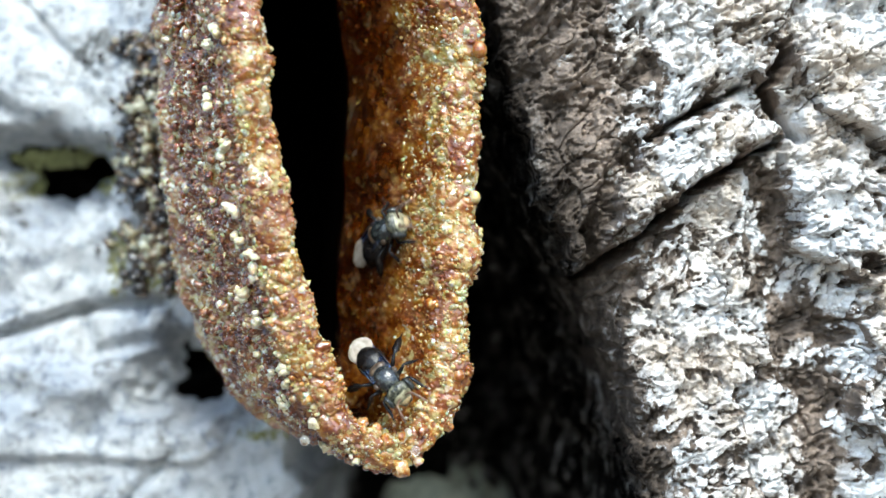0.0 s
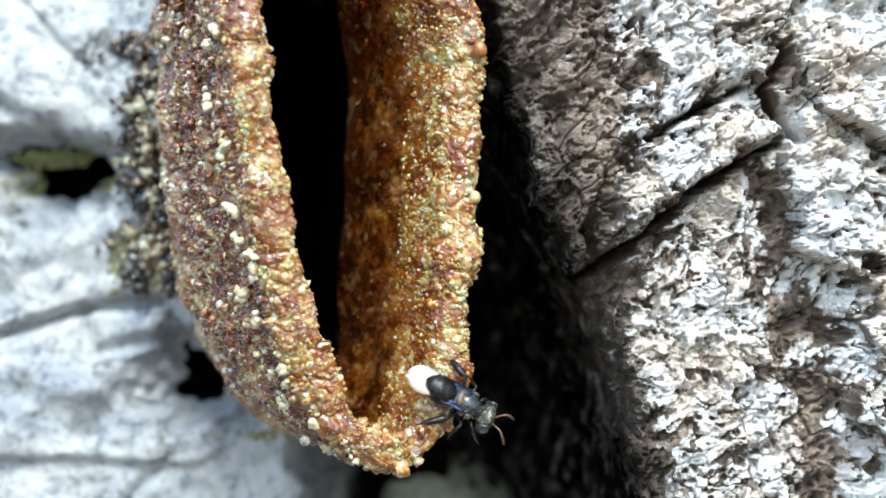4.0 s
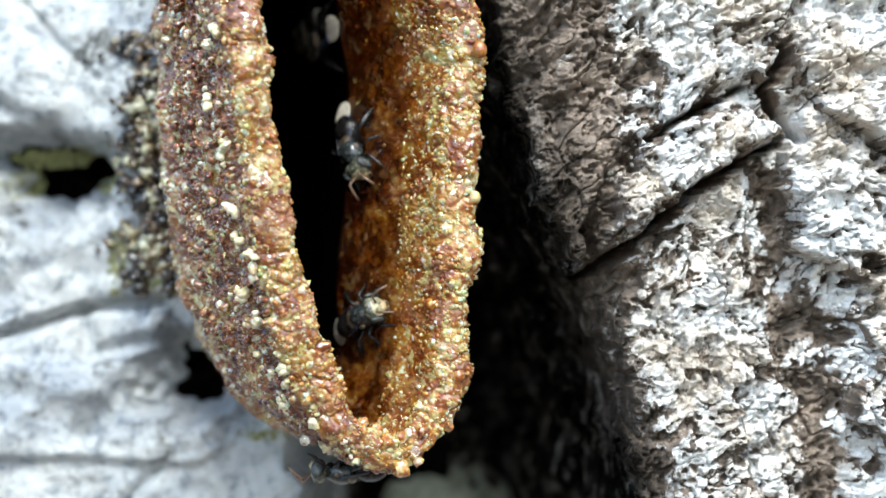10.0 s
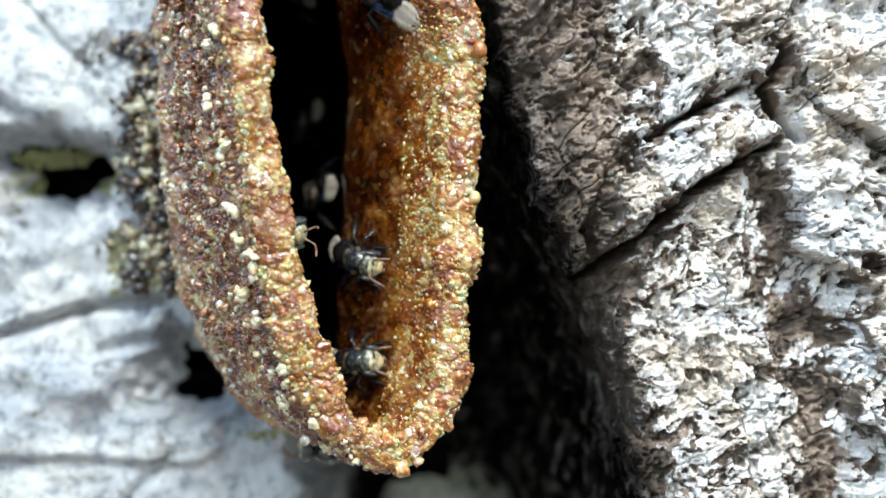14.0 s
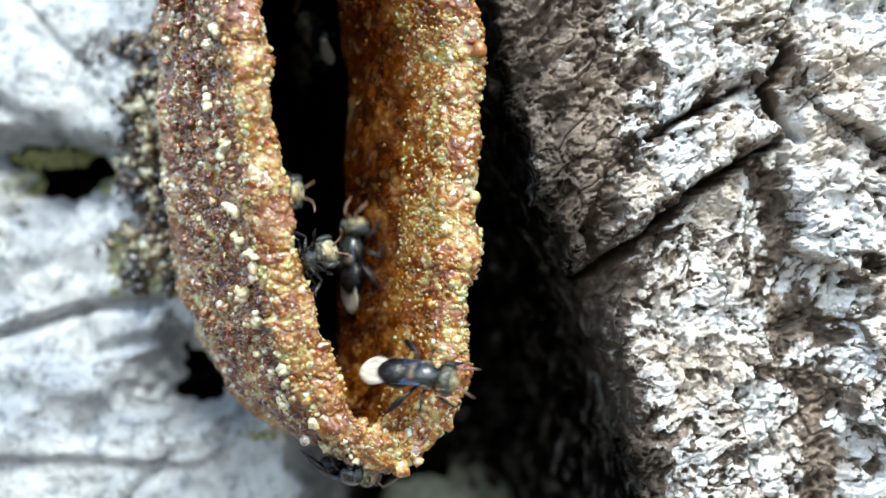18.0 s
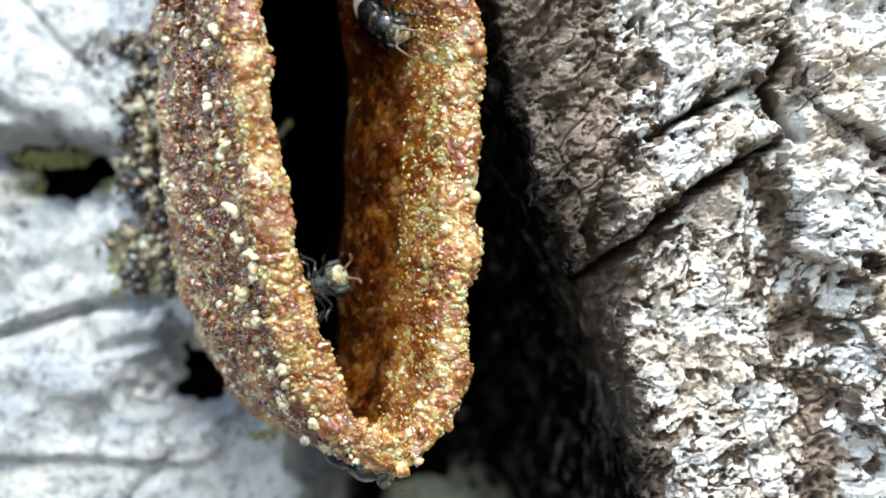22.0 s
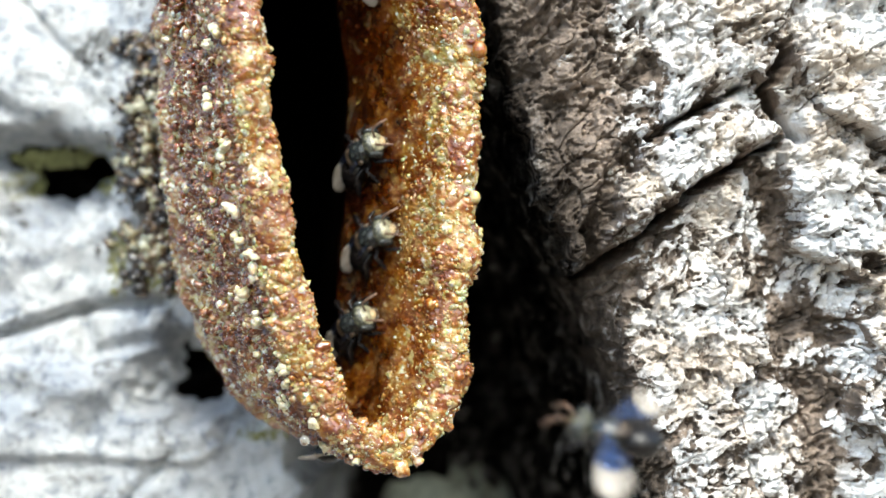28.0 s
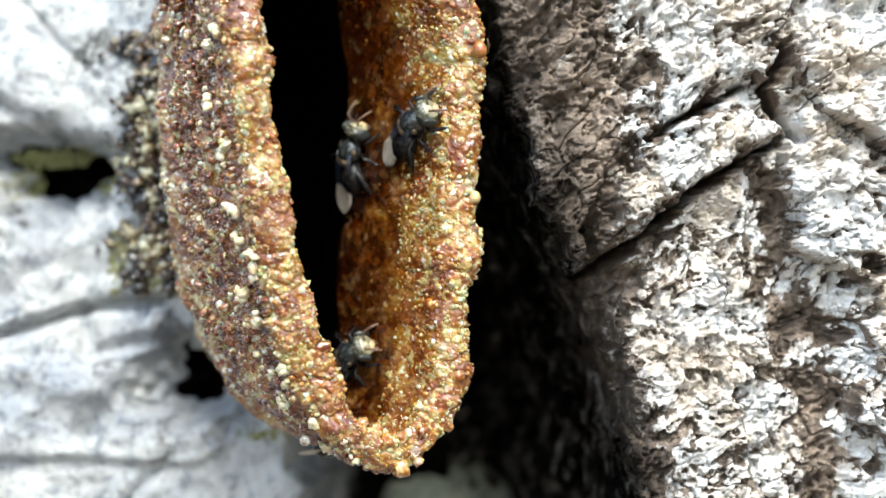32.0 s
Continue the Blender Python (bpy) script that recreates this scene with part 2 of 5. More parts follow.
def vnoise(x, y, seed):
    ix, iy = np.floor(x), np.floor(y)
    fx, fy = x - ix, y - iy
    fx, fy = fx * fx * fx * (fx * (fx * 6 - 15) + 10), fy * fy * fy * (fy * (fy * 6 - 15) + 10)
    a, b = hashed(ix, iy, seed), hashed(ix + 1, iy, seed)
    c, d = hashed(ix, iy + 1, seed), hashed(ix + 1, iy + 1, seed)
    return (a + (b - a) * fx) * (1 - fy) + (c + (d - c) * fx) * fy - 0.5


def fbm(x, y, octaves, seed, gain=0.5):
    total, size, k = 0.0, 1.0, 1.0
    for i in range(octaves):
        total = total + size * vnoise(x * k + 17.3 * i, y * k - 9.1 * i, seed + i)
        size, k = size * gain, k * 2.03
    return total


def cells(x, y, seed):
    """Distances to the nearest and second nearest of scattered seeds, a number for the nearest, and the way to it."""
    ix, iy = np.floor(x), np.floor(y)
    f1, f2, who = np.full(x.shape, 9.0), np.full(x.shape, 9.0), np.zeros(x.shape)
    wx, wy = np.zeros(x.shape), np.zeros(x.shape)
    for dx in (-1, 0, 1):
        for dy in (-1, 0, 1):
            cx, cy = ix + dx, iy + dy
            ox, oy = cx + hashed(cx, cy, seed) - x, cy + hashed(cx, cy, seed + 7) - y
            d = np.hypot(ox, oy)
            near = d < f1
            f2 = np.where(near, f1, np.minimum(f2, d))
            who = np.where(near, hashed(cx, cy, seed + 13), who)
            wx, wy = np.where(near, ox, wx), np.where(near, oy, wy)
            f1 = np.where(near, d, f1)
    return f1, f2, who, wx, wy


def facets(x, y, seed):
    """Broken flakes, each tilted its own way, with sharp steps between: about -0.5 to 0.5."""
    f1, f2, who, wx, wy = cells(x, y, seed)
    a = who * 40.0
    return 0.7 * (who - 0.5) + 0.8 * (np.cos(a) * wx + np.sin(a) * wy) + 0.35 * np.exp(-((f2 - f1) / 0.09) ** 2)


def smooth(a, b, x):
    t = np.clip((x - a) / (b - a), 0, 1)
    return t * t * (3 - 2 * t)


def to_line(x, z, points):
    """Distance to a polyline."""
    best = np.full(x.shape, 1e9)
    for (ax, az), (bx, bz) in zip(points, points[1:]):
        dx, dz = bx - ax, bz - az
        t = np.clip(((x - ax) * dx + (z - az) * dz) / (dx * dx + dz * dz), 0, 1)
        best = np.minimum(best, np.hypot(x - ax - t * dx, z - az - t * dz))
    return best


def inside(x, z, points):
    """Signed distance to a closed outline, positive within."""
    odd = np.zeros(x.shape, bool)
    for (ax, az), (bx, bz) in zip(points, points[1:] + points[:1]):
        if az != bz:
            odd ^= ((az > z) != (bz > z)) & (x < (bx - ax) * (z - az) / (bz - az) + ax)
    return np.where(odd, 1, -1) * to_line(x, z, points + points[:1])


def mesh_of(name, verts, faces, material_, smooth_shade=True):
    """A mesh from arrays: places in millimetres, faces all of one size."""
    verts, faces = np.asarray(verts, float) * MM, np.asarray(faces, np.int32)
    me = bpy.data.meshes.new(name)
    me.vertices.add(len(verts))
    me.vertices.foreach_set("co", verts.astype(np.float32).ravel())
    k = faces.shape[1]
    me.loops.add(faces.size)
    me.loops.foreach_set("vertex_index", faces.ravel())
    me.polygons.add(len(faces))
    me.polygons.foreach_set("loop_start", np.arange(0, faces.size, k, dtype=np.int32))
    me.update(calc_edges=True)
    me.validate()
    me.polygons.foreach_set("use_smooth", np.full(len(faces), smooth_shade))
    me.materials.append(material_)
    return me


def grid_faces(rows, cols, keep=None, wrap=False):
    i = np.arange(rows - 1)[:, None] * cols
    j = np.arange(cols if wrap else cols - 1)[None, :]
    k = (j + 1) % cols
    f = np.stack([i + j, i + k, i + cols + k, i + cols + j], -1).reshape(-1, 4)
    return f if keep is None else f[keep.reshape(-1)]


def child(name, me, parent, label=""):
    ob = new(name, me)
    ob.parent = parent
    return tagged(ob, label)


# ---- the trunk ----
trunk = tagged(new("tree_trunk"), "old tree trunk with pale cracked bark round a nest entrance", "tree trunk")


def tube_mid(phi):
    """Outline of the tube's mouth, the middle of its wall, seen along the trunk: a tall drop with its tip below."""
    s, c = np.sin(phi), np.cos(phi)
    z = np.sign(s) * np.abs(s) ** (2 / 1.9) * np.where(s < 0, 27.3, 21.0)
    return 7.3 * c - 0.072 * (z + 2) + (0.5 * smooth(0.6, 0.85, -s) - 0.45 * smooth(0.0, 0.3, -s) * smooth(0.75, 0.5, -s)) * smooth(0.0, 0.5, c) + 0.8 * smooth(0.86, 1.0, -s), z + 13.0


MOUTH_X = -5.51
AXIS = np.array([-0.68, 0.733, 0.0])
BACK = np.array([-0.2, 0.98, 0.0])
LENGTH = 11.5


def tube_point(phi, s, out):
    """Place on the tube: round its outline, s back from the mouth, out from the middle of the wall."""
    x, z = tube_mid(phi)
    xa, za = tube_mid(phi + 0.01)
    xb, zb = tube_mid(phi - 0.01)
    tx, tz = xa - xb, za - zb
    ln = np.hypot(tx, tz)
    nx, nz = tz / ln, -tx / ln
    fore, deep = np.minimum(s, LENGTH), np.maximum(s - LENGTH, 0.0)
    x, z = x + nx * out, z + nz * out
    return np.stack([MOUTH_X + x + AXIS[0] * fore + BACK[0] * deep, 1.2 + 0.36 * x + AXIS[1] * fore + BACK[1] * deep, z], -1)


SPLIT = 0.6  # here the crevice's blackened floor meets the ridge
EDGE_Z = (-19.0, -13.6, -9.3, -5.1, -1.2, 1.7, 6.9, 12.4, 19.0)
EDGE_X = (12.8, 12.2, 11.3, 10.1, 8.1, 6.2, 4.0, 2.7, 2.4)
CREST_X = (14.4, 14.4, 14.4, 14.6, 14.8, 14.2, 12.4, 11.2, 10.8)


def bark_depth(x, z):
    """How far back the trunk's surface lies."""
    left = 20.0 + 2.2 * fbm(x * 0.07, z * 0.09, 4, 3) + 0.5 * fbm(x * 0.5, z * 0.6, 4, 5)
    left = left - 3.0 * smooth(-31, -22, x) * smooth(-13, -3, z + 0.8 * (x + 20))
    low = smooth(-5.64, -20.89, z)
    left = left - 1.2 * smooth(0.6, -0.6, to_line(x, z, [(-37.14, -13.22), (-28.61, -13.22), (-21.03, -13.69)]) - 4)
    for line, wide, deep in (([(-39.03, -7.77), (-34.30, -6.49), (-29.56, -4.93), (-22.93, -4.22)], 0.5, 2.2),
                             ([(-34.77, 20.42), (-31.93, 17.10), (-28.14, 13.78)], 0.3, 0.8),
                             ([(-37.14, 11.18), (-32.87, 9.76), (-28.61, 7.39)], 1.6, 1.6),
                             ([(-30.03, -5.64), (-29.32, -8.72), (-21.98, -7.06)], 0.7, 1.4),
                             ([(-29.09, -15.11), (-24.35, -9.43)], 1.2, 1.6),
                             ([(-26.24, -20.89), (-22.45, -17.01)], 0.35, 0.8)):
        left = left + deep * np.exp(-(to_line(x, z, line) / wide) ** 2)
    left = left + 7.0 * pit_level(x, z)
    # the tall ridge of plates: a broad crest, a worn brown flank, then the crevice
    edge = np.interp(z, EDGE_Z, EDGE_X) + 1.3 * fbm(x * 0.1 + 3, z * 0.22, 4, 31, 0.6)
    crest = np.interp(z, EDGE_Z, CREST_X) + 0.8 * fbm(x * 0.2, z * 0.3, 3, 33)
    flank = smooth(1.0, 0.0, (x - edge) / np.maximum(crest - edge, 2.0))
    drop_ = smooth(0.9, -1.6, x - edge)
    right = 4.0 + 7.0 * flank ** 1.4 + 13.0 * drop_ + drop_ * (6.0 * fbm(x * 0.28, z * 0.17, 5, 35, 0.6) + 1.6 * facets(x * 0.55, z * 0.4, 37)) + 16.0 * smooth(-1.5, -7.0, x - edge)
    gap = smooth(-12.2, -9.8, x + 2.4 * fbm(z * 0.3, x * 0.3, 4, 41, 0.6))
    both = np.where(x > SPLIT, np.minimum(right, 44.0), np.maximum(left, left + 22.0 * gap))
    both = both + 2.4 * valley(x, z)
    return both + smooth(SPLIT, SPLIT + 2, x) * bark_relief(x, z, 0) + bark_cracks(x, z)


def valley(x, z):
    """1 in the worn valley between the ridge and the outer plates."""
    vl = to_line(x, z, [(25.35, 19.79), (24.12, 12.80), (23.09, 5.80), (23.70, -1.19), (26.17, -8.19), (27.41, -19.71)])
    return np.exp(-((vl + 1.2 * fbm(x * 0.35, z * 0.35, 3, 51)) / 2.1) ** 2) * smooth(14, 18, x) * (0.35 + 0.65 * smooth(13, 5, z))


def bareness(x, z, bare):
    """Where the crust has fallen off and brown wood shows."""
    split, hole = bark_split(x, z, 0)[4:]
    return np.clip(bare * (0.75 + 1.3 * fbm(x * 0.8, z * 0.4, 4, 111)) + 0.55 * split + 0.6 * hole + 0.5 * smooth(0.14, 0.32, fbm(x * 1.9, z * 2.2, 3, 119))
                   + 0.3 * smooth(4, -12, z) * smooth(14, 20, x) - 0.15 * smooth(4, 14, z), 0, 1.3)


def keep_bare(me, bare, x, z):
    flakes = bark_split(x, z, 0)
    tone = 0.55 * np.mod(flakes[3][2] * 5.3, 1.0) + 0.45 * flakes[2][2]
    me.attributes.new("flake", "FLOAT", "POINT").data.foreach_set("value", tone.astype(np.float32).ravel())
    me.attributes.new("bare", "FLOAT", "POINT").data.foreach_set("value", bare.astype(np.float32).ravel())


def bark_split(x, z, seed):
    """The net of fine splits between flakes of crust, and the holes where flakes are gone: 0 to 1 each."""
    wx, wz = x + 1.2 * fbm(x * 0.3, z * 0.3, 2, 61 + seed), z + 1.2 * fbm(x * 0.3, z * 0.3, 2, 67 + seed)
    a = 0.6  # the fibres climb to one side
    p, q = wx * math.cos(a) + wz * math.sin(a), -wx * math.sin(a) + wz * math.cos(a)
    jx, jz = 0.2 * fbm(x * 1.1, z * 1.1, 2, 79 + seed), 0.2 * fbm(x * 1.1, z * 1.1, 2, 85 + seed)
    big = cells(p * 0.40 + jx, q * 0.62 + jz, 83 + seed)
    small = cells(p * 1.05 + jx, q * 1.45 + jz, 89 + seed)
    where = smooth(-0.12, 0.22, fbm(x * 0.3, z * 0.3, 3, 91 + seed))
    split = np.exp(-((big[1] - big[0]) / 0.05) ** 2) * where
    hole = smooth(0.22, 0.36, fbm(p * 0.42, q * 0.7, 3, 103 + seed, 0.5)) + 0.5 * smooth(0.25, 0.36, fbm(p * 1.3, q * 1.7, 3, 107 + seed))
    return p, q, big, small, split, np.minimum(hole, 1.2)


def bark_relief(x, z, seed):
    """Flaking, split relief of old bark, up to two millimetres."""
    p, q, big, small, split, hole = bark_split(x, z, seed)

    def tilted(c):
        a = c[2] * 40.0
        return 0.8 * (c[2] - 0.5) + 0.75 * (np.cos(a) * c[3] + np.sin(a) * c[4])

    swell = fbm(p * 0.2, q * 0.3, 2, 71 + seed)
    f1, f2, who, _, _ = cells(x * 2.6 + 0.5 * fbm(x * 2, z * 2, 2, 93), z * 2.9, 95 + seed)
    crumbs = -np.sqrt(np.clip(1 - f1 * f1, 0, 1)) * (0.4 + who)
    g1, g2, _, _, _ = cells(x * 6.2, z * 6.2, 99 + seed)
    coarse = smooth(-0.1, 0.25, fbm(x * 0.45, z * 0.45, 3, 109 + seed))
    return (1.6 * swell + 0.66 * tilted(big) + 0.12 * tilted(small) + (0.04 + 0.13 * coarse) * crumbs + 0.06 * g1 + 0.6 * split + 1.1 * hole
            + 0.62 * fbm(p * 0.75, q * 1.15, 5, 115 + seed, 0.62) + 0.5 * smooth(0.16, 0.34, fbm(x * 1.9, z * 2.2, 3, 119 + seed))
            + 0.16 * fbm(x * 0.8, z * 0.8, 3, 97 + seed, 0.5))


def bark_cracks(x, z):
    total = 0.0
    for line, wide, deep in (([(14.61, 7.82), (17.80, 9.82), (21.39, 11.61)], 0.24, 5.0),
                             ([(10.02, -1.96), (12.61, -0.36), (15.41, 1.96), (18.00, 4.43), (24.19, 7.82)], 0.32, 7.0),
                             ([(24.19, 14.01), (23.19, 11.61), (24.98, 8.02)], 0.45, 5.0),
                             ([(28.38, -2.55), (31.37, -0.96)], 0.3, 2.0)):
        d = to_line(x, z, line) + 0.4 * fbm(x * 0.9, z * 0.9, 4, 101, 0.6)
        total = total + deep * np.exp(-(d / wide) ** 2)
    return total


PITS = ((-31.9, 6.2, 4.3, 2.5), (-35.9, 7.8, 2.6, 1.6), (-20.43, -10.43, 3.6, 3.4))


def pit_level(x, z):
    """1 within the pits of the grey bark, 0 outside."""
    wob = 0.7 * fbm(x * 0.4, z * 0.4, 4, 21)
    total = np.zeros(x.shape)
    for cx, cz, rx, rz in PITS:
        total = np.maximum(total, smooth(1.7, 0.5, np.hypot((x - cx) / rx, (z - cz) / rz) + wob))
    return total


def bark_sheet(name, xs, zs, mat, label, hole=True):
    x, z = np.meshgrid(xs, zs)
    y = bark_depth(x, z)
    keep = None
    if hole:
        ph = np.linspace(0, 2 * math.pi, 60, endpoint=False)
        rim = tube_point(ph, np.full(60, LENGTH + 9.0), 0.5)
        d = inside(x, z, [(float(p[0]), float(p[2])) for p in rim])
        keep = ((d < 0) & (pit_level(x, z) < 0.93))[:-1, :-1]
    me = mesh_of(name, np.stack([x, y, z], -1).reshape(-1, 3), grid_faces(*x.shape, keep), mat)
    if not hole:
        keep_bare(me, bareness(x, z, 1.2 * valley(x, z) + np.minimum(1, bark_cracks(x, z))), x, z)
    return child(name, me, trunk, label)


OUTSIDE = np.arange(20.5, 30.1, 0.8)
TALL = np.concatenate([-OUTSIDE[::-1], np.arange(-20, 20.01, 0.075), OUTSIDE])
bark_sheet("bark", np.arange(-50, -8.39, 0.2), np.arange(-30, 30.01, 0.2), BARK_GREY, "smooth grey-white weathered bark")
bark_sheet("bark", np.arange(-8.4, SPLIT + 0.01, 0.2), np.arange(-30, 30.01, 0.2), BARK_SHADE, "bark deep in the crevice, blackened for its shade")
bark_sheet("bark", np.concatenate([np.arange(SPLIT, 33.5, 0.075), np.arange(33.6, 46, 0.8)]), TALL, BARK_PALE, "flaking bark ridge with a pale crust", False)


def pit_shade_back():
    """A black sheet added behind the grey bark's pits for their shade."""
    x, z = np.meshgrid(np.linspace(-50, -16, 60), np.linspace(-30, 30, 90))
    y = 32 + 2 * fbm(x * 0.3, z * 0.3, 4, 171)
    child("rotten_wood", mesh_of("rotten_wood", np.stack([x, y, z], -1).reshape(-1, 3), grid_faces(*x.shape), BARK_SHADE), trunk, "black backing added for the shade inside the pits")


pit_shade_back()


def bark_lump(cx, cz, y, rx, rz, high):
    """A worn knob of grey bark down in the gap."""
    x, z = np.meshgrid(np.linspace(-1, 1, 90), np.linspace(-1, 1, 90))
    d = np.hypot(x, z)
    h = np.sqrt(np.clip(1 - d * d, 0, 1)) + 0.16 * fbm(x * 3 + cx, z * 3, 4, 57)
    me = mesh_of("bark_lump", np.stack([cx + x * rx, y - high * h, cz + z * rz], -1).reshape(-1, 3), grid_faces(90, 90, (d < 0.99)[:-1, :-1]), BARK_LUMP)
    child("bark_lump", me, trunk, "worn knob of grey bark")


bark_lump(0.59, -26.14, 46.0, 7.5, 6.0, 8.0)


def bark_plate(outline, front, lean, seed):
    """One thick scale of bark: a broken slab with steep, uneven edges. lean: how its face falls back to the side and upwards."""
    px, pz = [p[0] for p in outline], [p[1] for p in outline]
    x, z = np.meshgrid(np.arange(min(px) - 0.8, max(px) + 0.8, 0.075), np.arange(min(pz) - 0.8, max(pz) + 0.8, 0.075))
    d = inside(x, z, outline) + 1.5 * fbm(x * 0.4, z * 0.4, 5, 201 + seed, 0.6)
    cx, cz = sum(px) / len(px), sum(pz) / len(pz)
    y = front - 0.25 + lean[0] * (x - cx) + lean[1] * (z - cz) + 0.85 * bark_relief(x, z, 0) + 0.5 * (1 - smooth(0, 0.8, d)) + 4.5 * (1 - smooth(-0.5, 0.3, d)) + bark_cracks(x, z)
    me = mesh_of("bark_plate", np.stack([x, y, z], -1).reshape(-1, 3), grid_faces(*x.shape, (d > -0.6)[:-1, :-1]), BARK_PALE)
    keep_bare(me, bareness(x, z, 0.9 * (1 - smooth(-0.1, 0.7, d)) + np.minimum(0.8, bark_cracks(x, z))), x, z)
    return child("bark_plate", me, trunk)


bark_plate([(12.15, 5.51), (14.89, 7.66), (21.14, 11.06), (23.76, 8.44), (23.29, 7.46), (17.43, 4.65), (14.89, 2.38), (11.37, 0.04)], 1.3, (0.06, 0.16), 300)
bark_plate([(3.47, 20.20), (24.24, 20.20), (22.82, 12.14), (20.81, 11.65), (14.76, 8.31), (11.94, 5.69), (9.52, -1.17), (7.10, 3.27), (4.68, 10.93)], 4.0, (-0.20, 0.20), 320)
bark_plate([(15.80, 1.44), (18.40, 3.83), (21.07, 4.43), (20.79, 0.44), (20.19, -2.35), (23.19, -7.54), (21.59, -11.14), (22.19, -19.52), (14.21, -19.52), (13.01, -10.34), (13.41, -3.15)], 3.6, (-0.12, 0.06), 340)
bark_plate([(25.18, 20.00), (34.16, 20.00), (34.16, 6.03), (31.37, 6.03), (27.38, 10.02), (25.38, 12.81)], 2.6, (-0.06, 0.42), 360)
bark_plate([(24.66, 4.43), (24.43, 8.62), (25.58, 10.90), (27.78, 8.74), (31.77, 5.43), (34.16, 4.83), (34.16, 0.04), (28.58, -2.04), (26.18, 0.04), (24.58, 1.64)], 2.6, (-0.02, 0.16), 380)
bark_plate([(29.05, -2.95), (34.16, -0.56), (34.16, -15.13), (30.97, -13.13), (28.58, -11.93), (30.17, -8.34)], 2.4, (-0.03, 0.12), 400)

LICHEN = plain("yellow-green lichen", (0.19, 0.19, 0.075), 0.9)
lichen_rng = np.random.default_rng(5)


def lichen(cx, cz, rx, rz, count, label):
    """A crust of tiny yellow-green lobes on the bark."""
    vs, fs, base = [], [], 0
    bm = bmesh.new()
    bmesh.ops.create_icosphere(bm, subdivisions=1, radius=1.0)
    v0 = np.array([v.co[:] for v in bm.verts])
    f0 = np.array([[v.index for v in f.verts] for f in bm.faces])
    bm.free()
    for _ in range(count):
        a, d = lichen_rng.uniform(0, 6.283), lichen_rng.random() ** 0.6
        x, z = cx + rx * d * math.cos(a), cz + rz * d * math.sin(a)
        r = lichen_rng.uniform(0.08, 0.26)
        y = float(bark_depth(np.array([x]), np.array([z]))[0])
        vs.append(v0 * np.array([r, r * 0.6, r]) * lichen_rng.uniform(0.6, 1.3, 3) + np.array([x, y, z]))
        fs.append(f0 + base)
        base += len(v0)
    ob = child("lichen", mesh_of("lichen", np.concatenate(vs), np.concatenate(fs), LICHEN), trunk, label)
    tagged(ob, kind="stuff")


for cx, cz, rx, rz, count in ((-34.2, 7.8, 3.4, 0.8, 220), (-36.2, 5.6, 1.0, 1.4, 80), (-28.6, 5.4, 1.2, 0.8, 90), (-35.56, 6.56, 1.0, 2.2, 90), (-32.07, 8.33, 3.0, 0.6, 70), (-26.71, -1.34, 0.9, 3.0, 120), (-14.61, -15.22, 2.4, 0.6, 90), (-23.94, -2.72, 1.4, 1.0, 60)):
    lichen(cx, cz, rx, rz, count, "yellow-green lichen crust on the bark")

# ---- the nest entrance ----
nest = tagged(new("nest_entrance_tube"), "amber-brown granular resin nest tube on the bark", "nest entrance")


ROUND = 1250
_phi = np.linspace(0.5 * math.pi, 2.5 * math.pi, 6001)
_mx, _mz = tube_mid(_phi)
_arc = np.concatenate([[0], np.cumsum(np.hypot(np.diff(_mx), np.diff(_mz)))])
GIRTH = float(_arc[-1])
AROUND = np.interp(np.linspace(0, GIRTH, ROUND, endpoint=False), _arc, _phi)


def domes(u, v, size, seed):
    """Fused beads: heights from 0 to 1 and a tint for each bead, for places in millimetres."""
    wx, wy = 0.38 * fbm(u / size, v / size, 2, seed + 3), 0.38 * fbm(u / size, v / size, 2, seed + 5)
    f1, f2, who, _, _ = cells(u / size + wx, v / size + wy, seed)
    big = 0.5 + 0.5 * np.mod(who * 7.13, 1.0)
    return big * np.sqrt(np.clip(1 - (f1 / 0.85) ** 2, 0, 1)) * smooth(0.0, 0.16, f2 - f1), np.mod(who * 3.7, 1.0)


def narrow(s, phi):
    """How far the outside has drawn in towards the trunk, least at the lower shoulder."""
    rate = 0.13 - 0.075 * np.exp(-((phi - 1.22 * math.pi) / 0.4) ** 2) + 0.06 * np.exp(-((phi - 1.5 * math.pi) / 0.3) ** 2)
    return rate * np.clip(s - 1.0, 0.0, 11.0)


